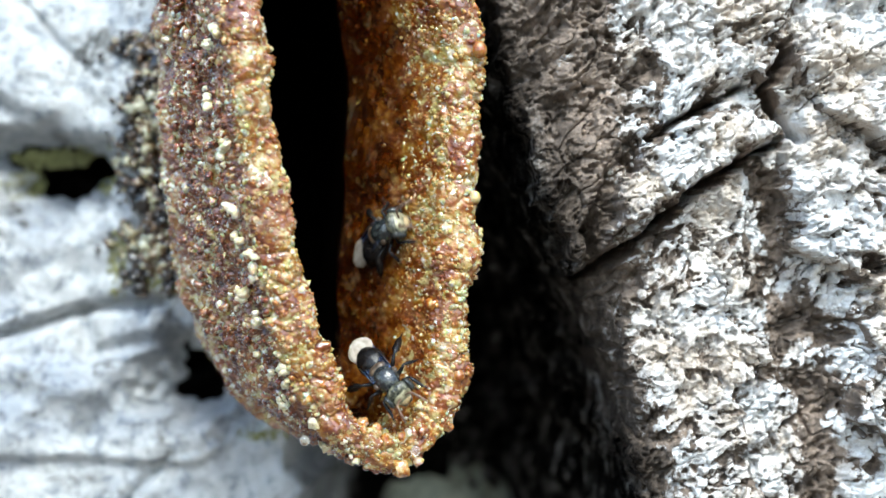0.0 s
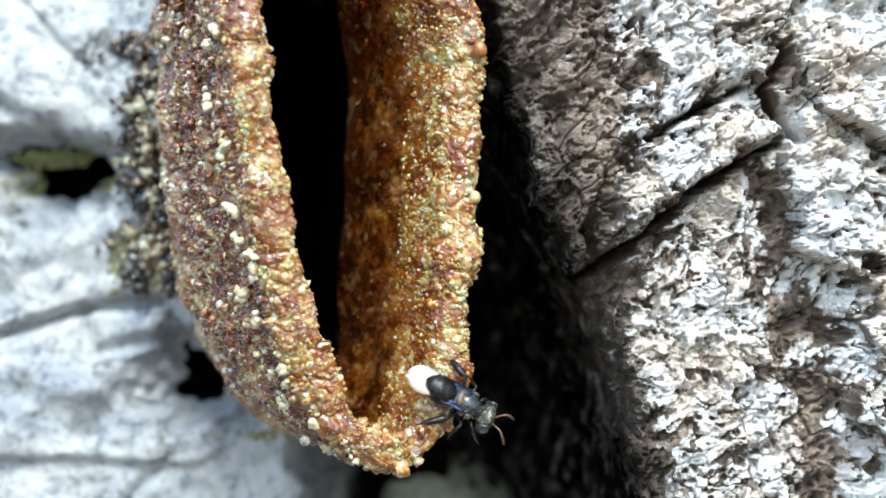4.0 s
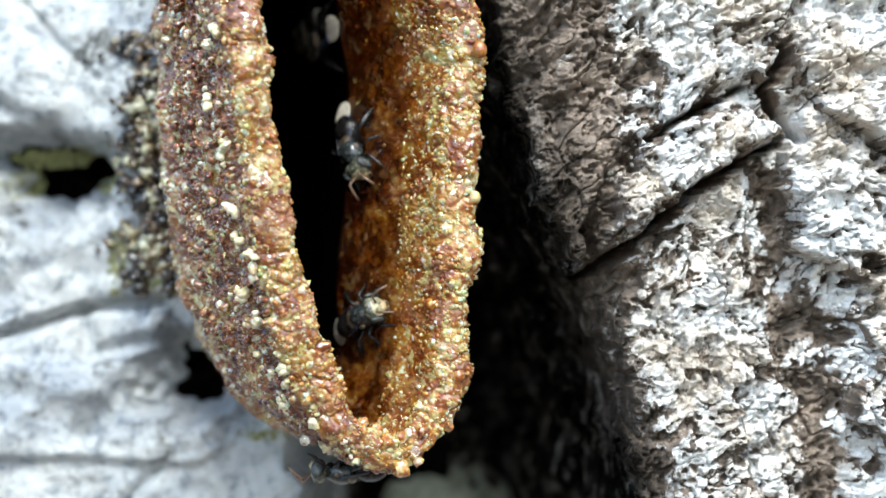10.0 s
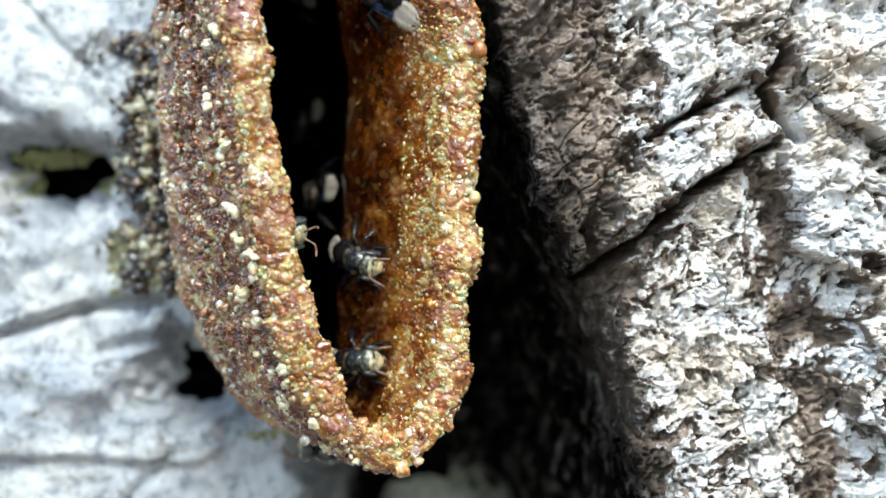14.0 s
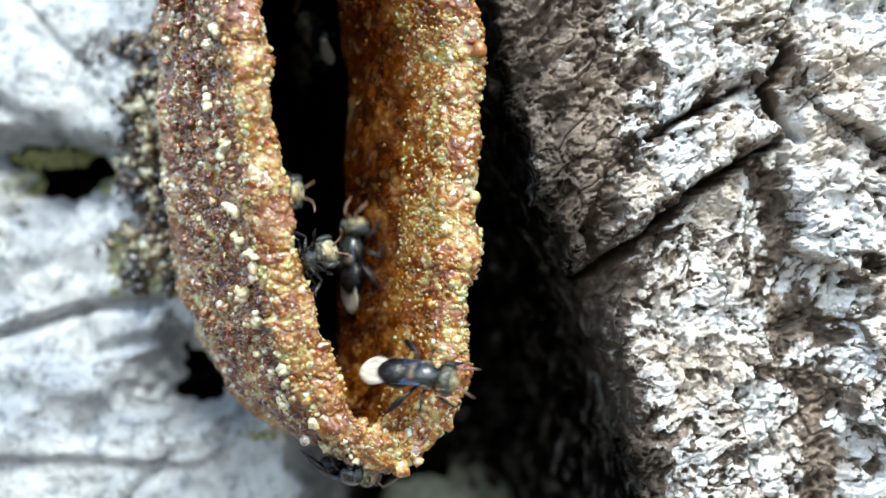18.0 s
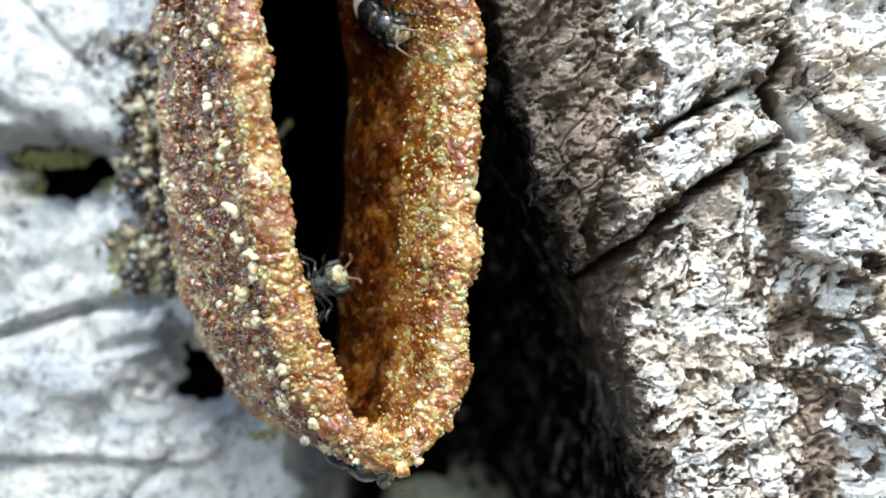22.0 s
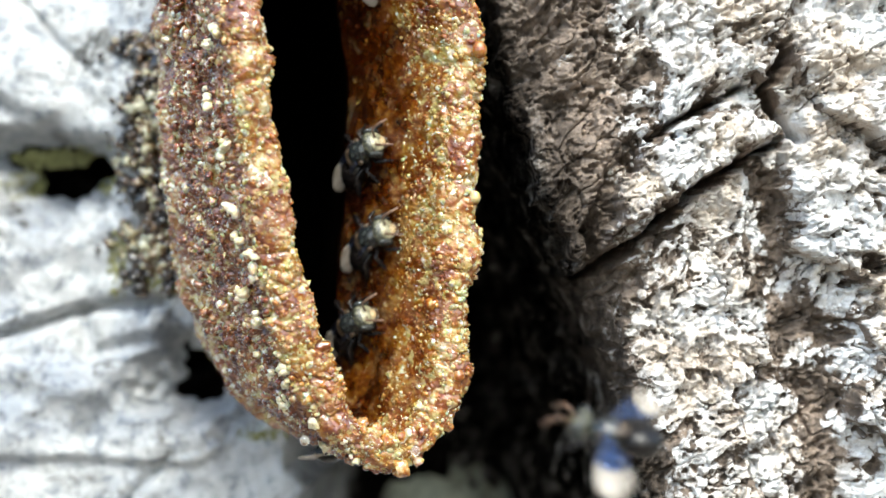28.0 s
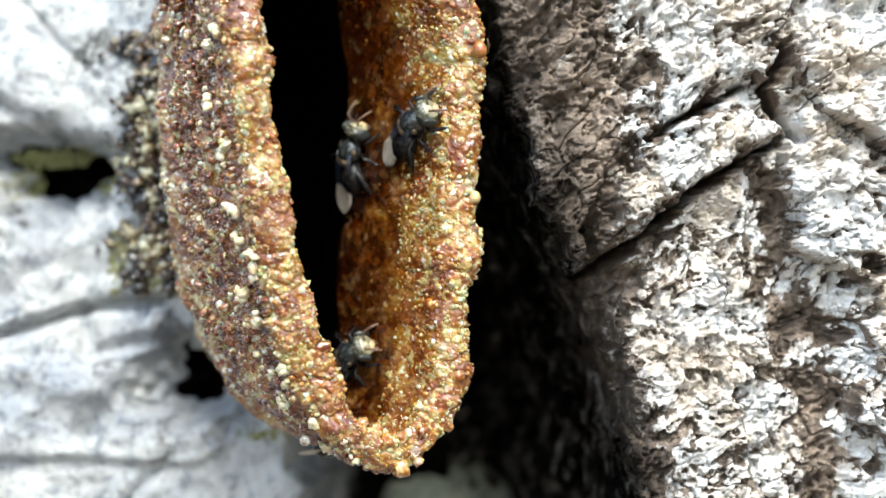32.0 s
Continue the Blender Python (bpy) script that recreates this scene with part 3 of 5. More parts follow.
def tube_walls():
    """The whole wall, out, over the rim and in, as one run of beaded resin, cut into its four zones."""
    thick = 1.15
    prof = [(LENGTH + 11, thick, 0.5), (LENGTH + 8, thick, 0.5), (LENGTH + 5, thick, 0.8)]
    prof += [(s, thick, 1.0) for s in np.linspace(LENGTH + 3, 0.95, 150)]
    a_out = len(prof)
    prof += [(0.85 - 1.0 * math.sin(a), thick * math.cos(a), 1.0 - 0.25 * math.sin(a)) for a in np.linspace(0.05, math.pi - 0.05, 36)]
    a_rim = len(prof)
    prof += [(s, -thick, 0.85 - 0.62 * (s - 0.9) / 4.0) for s in np.linspace(0.95, 4.9, 44)]
    a_mouth = len(prof)
    prof += [(s, -thick, 0.23 - 0.012 * (s - 5)) for s in np.linspace(5.0, LENGTH + 1.2, 70)]
    s0, o0, bead = (np.array([p[k] for p in prof]) for k in range(3))
    ds, do = np.gradient(s0), np.gradient(o0)
    ln = np.hypot(ds, do)
    ns, no = do / ln, -ds / ln  # outward across the profile
    v = np.concatenate([[0], np.cumsum(np.hypot(np.diff(s0), np.diff(o0)))])
    lip = smooth(0.9, -0.1, s0)  # beads crowd on the lip
    v = v + np.concatenate([[0], np.cumsum(0.6 * lip[1:] * np.diff(v))])
    U, V = np.meshgrid(0.225 * GIRTH + np.linspace(0, GIRTH, ROUND, endpoint=False), v)
    small, tint1 = domes(U, V, 0.40, 900)
    large, tint2 = domes(U + 31, V, 1.05, 940)
    fine, tint3 = domes(U + 17, V, 0.23, 980)
    huge, tint4 = domes(U + 57, V * 0.8, 2.3, 960)
    rough_ = bead[:, None] * (0.6 + 0.9 * smooth(-0.15, 0.25, fbm(U * 0.35, V * 0.35, 3, 985)))
    lips = lip[:, None]
    high = rough_ * ((0.24 - 0.14 * lips) * small + (0.16 + 0.04 * lips) * large + (0.12 - 0.06 * lips) * fine + (0.26 + 0.10 * lips) * huge - 0.28) + 0.8 * fbm(U * 0.3, V * 0.3, 4, 990) * (0.25 + 0.75 * bead[:, None])
    S = s0[:, None] + 0.7 * fbm(U * 0.10, V * 0 + 3, 3, 995) * smooth(8.0, 1.0, s0)[:, None] + ns[:, None] * high
    co = tube_point(np.broadcast_to(AROUND, U.shape), S, o0[:, None] + no[:, None] * high - np.where(o0[:, None] > 1.1, narrow(s0[:, None], np.mod(AROUND[None, :], 2 * math.pi)), 0))
    pale = 0.6 * smooth(0.86, 0.92, tint2) * smooth(0.15, 0.5, large) + 0.8 * smooth(0.86, 0.92, tint1) + 0.6 * smooth(0.88, 0.93, tint3)
    dust = (np.arange(len(prof)) < a_out)[:, None] * smooth(5.0, 11.0, s0)[:, None]  # paler where it is oldest
    tint = np.clip(0.32 * tint1 + 0.32 * tint2 + 0.18 * tint3 + 0.02 + 0.40 * pale * np.minimum(1, bead[:, None]) + 0.12 * dust, 0, 1.3)
    # outer, rim and mouth tones, then shade painted in with depth
    tone_shade_at = np.concatenate([0.4 * smooth(2.2, 0.4, s0[:a_out]), np.linspace(0.4, 1.5, a_rim - a_out), 1.5 + 0.5 * smooth(0.9, 2.5, s0[a_rim:]) + smooth(2.5, 7.5, s0[a_rim:]) + smooth(8.0, 12.5, s0[a_rim:])])
    tone_shade_at = np.clip(tone_shade_at[:, None] + 0.9 * fbm(U * 0.45, V * 0.45, 4, 991, 0.6), 0, 4)
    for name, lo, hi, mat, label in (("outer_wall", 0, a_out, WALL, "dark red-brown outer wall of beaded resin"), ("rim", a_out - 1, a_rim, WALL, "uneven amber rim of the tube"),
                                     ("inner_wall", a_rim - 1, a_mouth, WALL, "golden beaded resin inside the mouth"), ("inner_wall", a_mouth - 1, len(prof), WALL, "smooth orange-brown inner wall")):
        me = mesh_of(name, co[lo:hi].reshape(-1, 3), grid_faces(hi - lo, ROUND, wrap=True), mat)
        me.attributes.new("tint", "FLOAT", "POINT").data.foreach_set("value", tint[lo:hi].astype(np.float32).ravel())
        me.attributes.new("tone_shade_at", "FLOAT", "POINT").data.foreach_set("value", tone_shade_at[lo:hi].astype(np.float32).ravel())
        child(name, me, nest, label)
    return co, {"out": (60, a_out), "lip": (a_out, a_rim), "in": (a_rim, a_mouth), "deep": (a_mouth, len(prof) - 12)}


WALL_AT, WALL_ZONES = tube_walls()


def grain_shape(seed, detail=2, uneven=1.0):
    bm = bmesh.new()
    bmesh.ops.create_icosphere(bm, subdivisions=detail, radius=1.0)
    rnd = random.Random(seed)
    off = Vector((rnd.random() * 9, rnd.random() * 9, rnd.random() * 9))
    for v in bm.verts:
        v.co *= 1 + uneven * (0.75 * noise.noise(v.co * 1.2 + off) + 0.35 * noise.noise(v.co * 2.6 + off))
    vs = np.array([v.co[:] for v in bm.verts])
    fs = np.array([[v.index for v in f.verts] for f in bm.faces])
    bm.free()
    return vs, fs


SHAPES = [grain_shape(i) for i in range(14)]
BEADS = [grain_shape(40 + i, 1, 0.8) for i in range(14)]
rng = np.random.default_rng(11)


def grains(count, place, sizes, mat, label, shapes=SHAPES):
    """Resin granules stuck close together, too many to count. place(r) gives each one's spot."""
    vs, fs, base = [], [], 0
    for _ in range(count):
        r = sizes[0] + (sizes[1] - sizes[0]) * rng.random() ** 2.2
        v, f = shapes[rng.integers(len(shapes))]
        q = np.array(Euler(rng.uniform(0, 6.28, 3)).to_matrix())
        vs.append((v * r * rng.uniform(0.65, 1.3, 3)) @ q.T + place(r))
        fs.append(f + base)
        base += len(v)
    ob = child("granular_resin", mesh_of("granular_resin", np.concatenate(vs), np.concatenate(fs), mat), nest, label)
    return tagged(ob, kind="stuff")


PI = math.pi


def patch_of(phis, depths, side, sink=0.0):
    def place(r):
        phi, s = rng.uniform(*phis), depths[0] + (depths[1] - depths[0]) * rng.random()
        off = side - float(narrow(s, phi)) if side > 0 else side
        return tube_point(np.array(phi), np.array(s), off + math.copysign(r * sink, side))
    return place


def crust_of(zone, phis, sink):
    """Spots on the uneven wall itself: for the fine grains that crust it."""
    lo, hi = WALL_ZONES[zone]
    turn = np.mod(AROUND, 2 * PI)
    cols = np.nonzero(np.mod(turn - phis[0], 2 * PI) < phis[1] - phis[0])[0]

    def place(r):
        while True:
            i, j = int(rng.integers(lo, hi)), int(cols[rng.integers(len(cols))])
            here = WALL_AT[i, j]
            if here[2] < 19.5:
                break
        across = np.cross(WALL_AT[i, (j + 1) % ROUND] - WALL_AT[i, j - 1], WALL_AT[min(i + 1, hi - 1), j] - WALL_AT[i - 1, j])
        return here - across / (np.linalg.norm(across) + 1e-9) * r * sink
    return place


def rim_spot(r):
    phi, a = rng.uniform(0, 2 * PI), rng.uniform(-0.3, PI + 0.3)
    return tube_point(np.array(phi), np.array(0.85 - 0.92 * math.sin(a)), 1.10 * math.cos(a))


grains(3000, crust_of("out", (0.55 * PI, 1.62 * PI), 0.3), (0.07, 0.30), RESIN_OUT, "brown and cream resin grains crusting the outer wall", BEADS)
grains(2600, crust_of("lip", (0.55 * PI, 2.42 * PI), 0.3), (0.07, 0.28), RESIN_RIM, "amber and cream resin grains along the rim", BEADS)
grains(1900, crust_of("in", (1.32 * PI, 2.42 * PI), 0.45), (0.05, 0.20), RESIN_RIM, "yellow resin grains inside the mouth", BEADS)
grains(500, crust_of("deep", (1.32 * PI, 2.42 * PI), 0.5), (0.04, 0.10), RESIN_GOLD, "fine amber grains on the inner wall", BEADS)


def smear_spot(r):
    while True:
        x, z = -21.72 - 4.6 * abs(rng.normal(0, 0.55)), rng.uniform(-3.61, 17.42)
        if fbm(np.array([x * 0.35]), np.array([z * 0.35]), 3, 151)[0] + 0.12 * (x + 26.5) > 0.0:
            return np.array([x, float(bark_depth(np.array([x]), np.array([z]))[0]) - 0.3 * r - 0.7 * rng.random(), z])


grains(1000, smear_spot, (0.08, 0.6), RESIN_OLD, "dark resin smeared over the bark beside the tube")

# larger grains, each by itself
GRAIN_MESH = {}
for i, (v, f) in enumerate(SHAPES):
    for key, mat in (("out", RESIN_OUT), ("rim", RESIN_RIM), ("cream", RESIN_CREAM)):
        GRAIN_MESH[key, i] = mesh_of("resin_grain", v, f, mat)


def grain(key, r, place):
    ob = child("resin_grain", GRAIN_MESH[key, int(rng.integers(len(SHAPES)))], nest)
    ob.matrix_basis = Matrix.Translation(Vector(place) * MM) @ Euler(rng.uniform(0, 6.28, 3)).to_matrix().to_4x4() @ Matrix.Diagonal((*(r * rng.uniform(0.8, 1.2, 3)), 1))


for _ in range(150):
    r = rng.uniform(0.25, 0.42)
    grain("out", r, patch_of((0.6 * PI, 1.55 * PI), (1.5, 11), 1.25, -0.3)(r))
for _ in range(40):
    r = rng.uniform(0.28, 0.5)
    grain("rim", r, rim_spot(r))
for _ in range(70):
    r = rng.uniform(0.12, 0.30)
    grain("cream", r, patch_of((0.6 * PI, 1.55 * PI), (0.5, 11), 1.3, -0.1)(r))
for _ in range(14):
    r = rng.uniform(0.18, 0.34)
    grain("cream", r, rim_spot(r))
for _ in range(26):  # clumps of fresh cream resin along the near edge
    phi, s = rng.uniform(0.75 * PI, 1.42 * PI), rng.uniform(0.6, 4.0)
    for _ in range(3):
        a, b = phi + rng.normal(0, 0.018), s + rng.normal(0, 0.28)
        r = rng.uniform(0.2, 0.42)
        grain("cream", r, tube_point(np.array(a), np.array(b), 1.35 - float(narrow(b, a))))


def drop(place, r, mat, label):
    """A hanging bead of clear resin."""
    bm = bmesh.new()
    bmesh.ops.create_uvsphere(bm, u_segments=20, v_segments=14, radius=1.0)
    for v in bm.verts:
        v.co.z *= 1.25 if v.co.z > 0 else 1.0
    vs = np.array([v.co[:] for v in bm.verts]) * r + np.array(place)
    me = bpy.data.meshes.new("resin_drop")
    for v, c in zip(bm.verts, vs):
        v.co = Vector(c) * MM
    bm.to_mesh(me)
    bm.free()
    me.polygons.foreach_set("use_smooth", np.full(len(me.polygons), True))
    me.materials.append(mat)
    child("resin_drop", me, nest, label)


for x, y, z, r, clear in ((-9.61, 2.4, -13.33, 0.34, 1), (-1.91, 2.2, -14.03, 0.34, 1), (1.85, 3.6, -0.64, 0.55, 0), (2.55, 3.2, 13.9, 0.55, 2), (2.25, 3.4, 3.6, 0.4, 2), (1.1, 3.2, -8.9, 0.42, 2)):
    drop((x, y, z), r, (RESIN_CREAM, RESIN_CLEAR, RESIN_RIM)[clear], ("cream resin bead", "clear resin drop", "amber resin bead")[clear])

# hollow of the nest behind the tube, its darkness put into the lining's colour
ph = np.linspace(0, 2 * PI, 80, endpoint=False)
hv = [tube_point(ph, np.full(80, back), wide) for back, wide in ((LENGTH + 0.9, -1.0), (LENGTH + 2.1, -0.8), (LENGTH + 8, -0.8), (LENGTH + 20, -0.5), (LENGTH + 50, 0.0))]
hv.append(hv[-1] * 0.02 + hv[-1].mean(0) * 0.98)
child("nest_hollow", mesh_of("nest_hollow", np.array(hv).reshape(-1, 3), grid_faces(6, 80, wrap=True), CAVITY), trunk, "nest hollow, its lining blackened for the dark inside")

# the rest of the trunk, and the ground that it stands on
def trunk_body():
    ang, zs = np.linspace(0, 2 * PI, 160, endpoint=False), np.concatenate([np.linspace(-1300, -60, 60), np.linspace(-50, 50, 12), np.linspace(60, 1200, 50)])
    a, z = np.meshgrid(ang, zs)
    r = 235 + 9 * fbm(a * 7 + 40, z * 0.012, 4, 501) + 5 * np.abs(np.sin(a * 14 + 3 * fbm(a * 2 + 9, z * 0.01, 2, 507))) + 120 * smooth(-900, -1320, z) ** 2
    near = np.exp(-(z / 90.0) ** 2) * smooth(0.45, 0.25, np.abs((a - 1.5 * PI)))
    r = r * (1 - near) + 195 * near
    v = np.stack([r * np.cos(a), 275 + r * np.sin(a), z], -1)
    top = v[-1:] * np.array([0.03, 0.03, 1]) + np.array([0, 267, 12])  # broken off above
    v = np.concatenate([v, top])
    child("bark", mesh_of("trunk_body", v.reshape(-1, 3), grid_faces(len(zs) + 1, 160, wrap=True), BARK_BODY), trunk, "grey bark of the lower and upper trunk")


trunk_body()


def ground_sheet():
    q = np.sign(np.linspace(-1, 1, 90)) * np.abs(np.linspace(-1, 1, 90)) ** 3 * 60000
    x, y = np.meshgrid(q, q)
    z = -1290 + 25 * fbm(x * 0.002, y * 0.002, 4, 601)
    ob = new("ground", mesh_of("ground", np.stack([x, y + 300, z], -1).reshape(-1, 3), grid_faces(90, 90), SOIL))
    tagged(ob, "brown leaf-littered soil under the tree", "ground", kind="structure")


ground_sheet()

# ---- bees ----
def shell(name, colours, rough, per_mm=3.0, coat=0.0):
    """Insect cuticle with fine pits: colours from dark to light."""
    m, n, l, p = material(name)
    co = n.new("ShaderNodeTexCoord").outputs["Object"]
    a = noise_node(n, l, co, per_mm, 4.0, 0.7)
    r = ramp(n, [(0.36, colours[0]), (0.52, colours[1]), (0.66, colours[2])])
    l.new(a.outputs["Fac"], r.inputs["Fac"])
    l.new(r.outputs["Color"], p.inputs["Base Color"])
    p.inputs["Roughness"].default_value = rough
    p.inputs["Coat Weight"].default_value = coat
    fine = noise_node(n, l, co, per_mm * 5, 2.0)
    bump(n, l, p, fine.outputs["Fac"], 0.03, 0.7)
    return m


BLACK = shell("black cuticle", ((0.003, 0.003, 0.003), (0.007, 0.006, 0.006), (0.018, 0.015, 0.013)), 0.2)
BLACK.node_tree.nodes["Principled BSDF"].inputs["Specular IOR Level"].default_value = 0.3
OLIVE = shell("downy olive cuticle", ((0.006, 0.008, 0.009), (0.020, 0.024, 0.025), (0.070, 0.074, 0.062)), 0.14, 3.0, 0.5)
HEAD = shell("downy grey cuticle", ((0.010, 0.011, 0.008), (0.055, 0.056, 0.038), (0.19, 0.18, 0.12)), 0.25)
FACE = shell("cream face", ((0.20, 0.13, 0.06), (0.42, 0.31, 0.15), (0.55, 0.46, 0.28)), 0.4)
FACE_DOWN = shell("downy yellow-grey face", ((0.10, 0.09, 0.05), (0.30, 0.275, 0.165), (0.50, 0.47, 0.33)), 0.4, 2.2)
EYE_DARK = shell("dark eye", ((0.012, 0.014, 0.014), (0.03, 0.034, 0.032), (0.06, 0.06, 0.055)), 0.15)
HORN = shell("brown horn", ((0.06, 0.03, 0.018), (0.14, 0.08, 0.05), (0.24, 0.15, 0.1)), 0.35)
AMBER = shell("amber belly", ((0.10, 0.03, 0.012), (0.24, 0.08, 0.03), (0.4, 0.17, 0.07)), 0.3)
BROWN = shell("brown cuticle", ((0.03, 0.018, 0.010), (0.075, 0.05, 0.03), (0.16, 0.115, 0.07)), 0.35)
WING_DARK = shell("smoky blue wing", ((0.010, 0.018, 0.05), (0.05, 0.10, 0.26), (0.22, 0.34, 0.62)), 0.16, 1.2, 0.6)
WING_DARK.node_tree.nodes["Principled BSDF"].inputs["Metallic"].default_value = 0.5
WING_PALE = shell("milky wing tip", ((0.44, 0.38, 0.30), (0.58, 0.52, 0.44), (0.68, 0.63, 0.56)), 0.5, 1.5)
WING_PALE.node_tree.nodes["Principled BSDF"].inputs["Alpha"].default_value = 0.55
WING_DARK.node_tree.nodes["Principled BSDF"].inputs["Alpha"].default_value = 0.68
VEIN = shell("black wing vein", ((0.004, 0.004, 0.006), (0.010, 0.010, 0.014), (0.03, 0.03, 0.04)), 0.35)


BMM = 1.08 * MM  # the bees are drawn a little small


def blob(radii, centre, bend=None, segments=24, rings=14):
    """A rounded body, its vertices moved by bend(co in -1..1) where it is no plain ellipsoid."""
    bm = bmesh.new()
    bmesh.ops.create_uvsphere(bm, u_segments=segments, v_segments=rings, radius=1.0)
    vs = []
    for v in bm.verts:
        c = bend(v.co.copy()) if bend else v.co
        vs.append([c[i] * radii[i] + centre[i] for i in range(3)])
    for v, c in zip(bm.verts, vs):
        v.co = Vector(c) * BMM
    return bm


def rod(points, radii, sides=8):
    """A tapering limb along a line of places."""
    bm = bmesh.new()
    rings = []
    pts = [Vector(p) * BMM for p in points]
    for i, (p, r) in enumerate(zip(pts, radii)):
        way = (pts[min(i + 1, len(pts) - 1)] - pts[max(i - 1, 0)]).normalized()
        side = way.cross(Vector((0.3, 0.2, 1))).normalized()
        other = way.cross(side)
        rings.append([bm.verts.new(p + (side * math.cos(6.2832 * k / sides) + other * math.sin(6.2832 * k / sides)) * r * BMM) for k in range(sides)])
    for a, b in zip(rings, rings[1:]):
        for k in range(sides):
            bm.faces.new((a[k], a[(k + 1) % sides], b[(k + 1) % sides], b[k]))
    bm.faces.new(rings[0][::-1])
    bm.faces.new(rings[-1])
    return bm


def part(name, bm, material_, parent, label=""):
    me = bpy.data.meshes.new(name)
    bmesh.ops.recalc_face_normals(bm, faces=bm.faces)
    bm.to_mesh(me)
    bm.free()
    me.polygons.foreach_set("use_smooth", np.full(len(me.polygons), True))
    me.materials.append(material_)
    return child(name, me, parent, label)


def wing_outline(t):
    """Half widths of a fore wing along its length, from root to tip."""
    lead = 0.12 + 0.50 * math.sin(min(1.0, t * 1.15) * 1.5708) ** 0.8
    trail = 0.10 + 1.05 * math.sin(min(1.0, t * 1.2) * 1.5708) ** 1.4
    end = math.sqrt(max(0.0, 1 - max(0.0, (t - 0.72) / 0.28) ** 2))
    return lead * end, trail * end


WING_LENGTH = 4.6


def wing_part(side, t0, t1):
    """A stretch of the wing, root at the origin, pointing back, its front edge outward."""
    bm = bmesh.new()
    rows = []
    for i in range(13):
        t = t0 + (t1 - t0) * i / 12
        lead, trail = wing_outline(t)
        row = []
        for j in range(9):
            w = -trail + (lead + trail) * j / 8
            row.append(bm.verts.new(Vector((side * w, -t * WING_LENGTH, 0.05 * math.sin(j * 1.6) - 0.22 * t * t)) * BMM))
        rows.append(row)
    for a, b in zip(rows, rows[1:]):
        for j in range(8):
            bm.faces.new((a[j], a[j + 1], b[j + 1], b[j]))
    bmesh.ops.remove_doubles(bm, verts=bm.verts, dist=1e-7)
    top = bmesh.ops.extrude_face_region(bm, geom=bm.faces[:])
    bmesh.ops.translate(bm, verts=[v for v in top["geom"] if isinstance(v, bmesh.types.BMVert)], vec=(0, 0, 0.03 * BMM))
    return bm


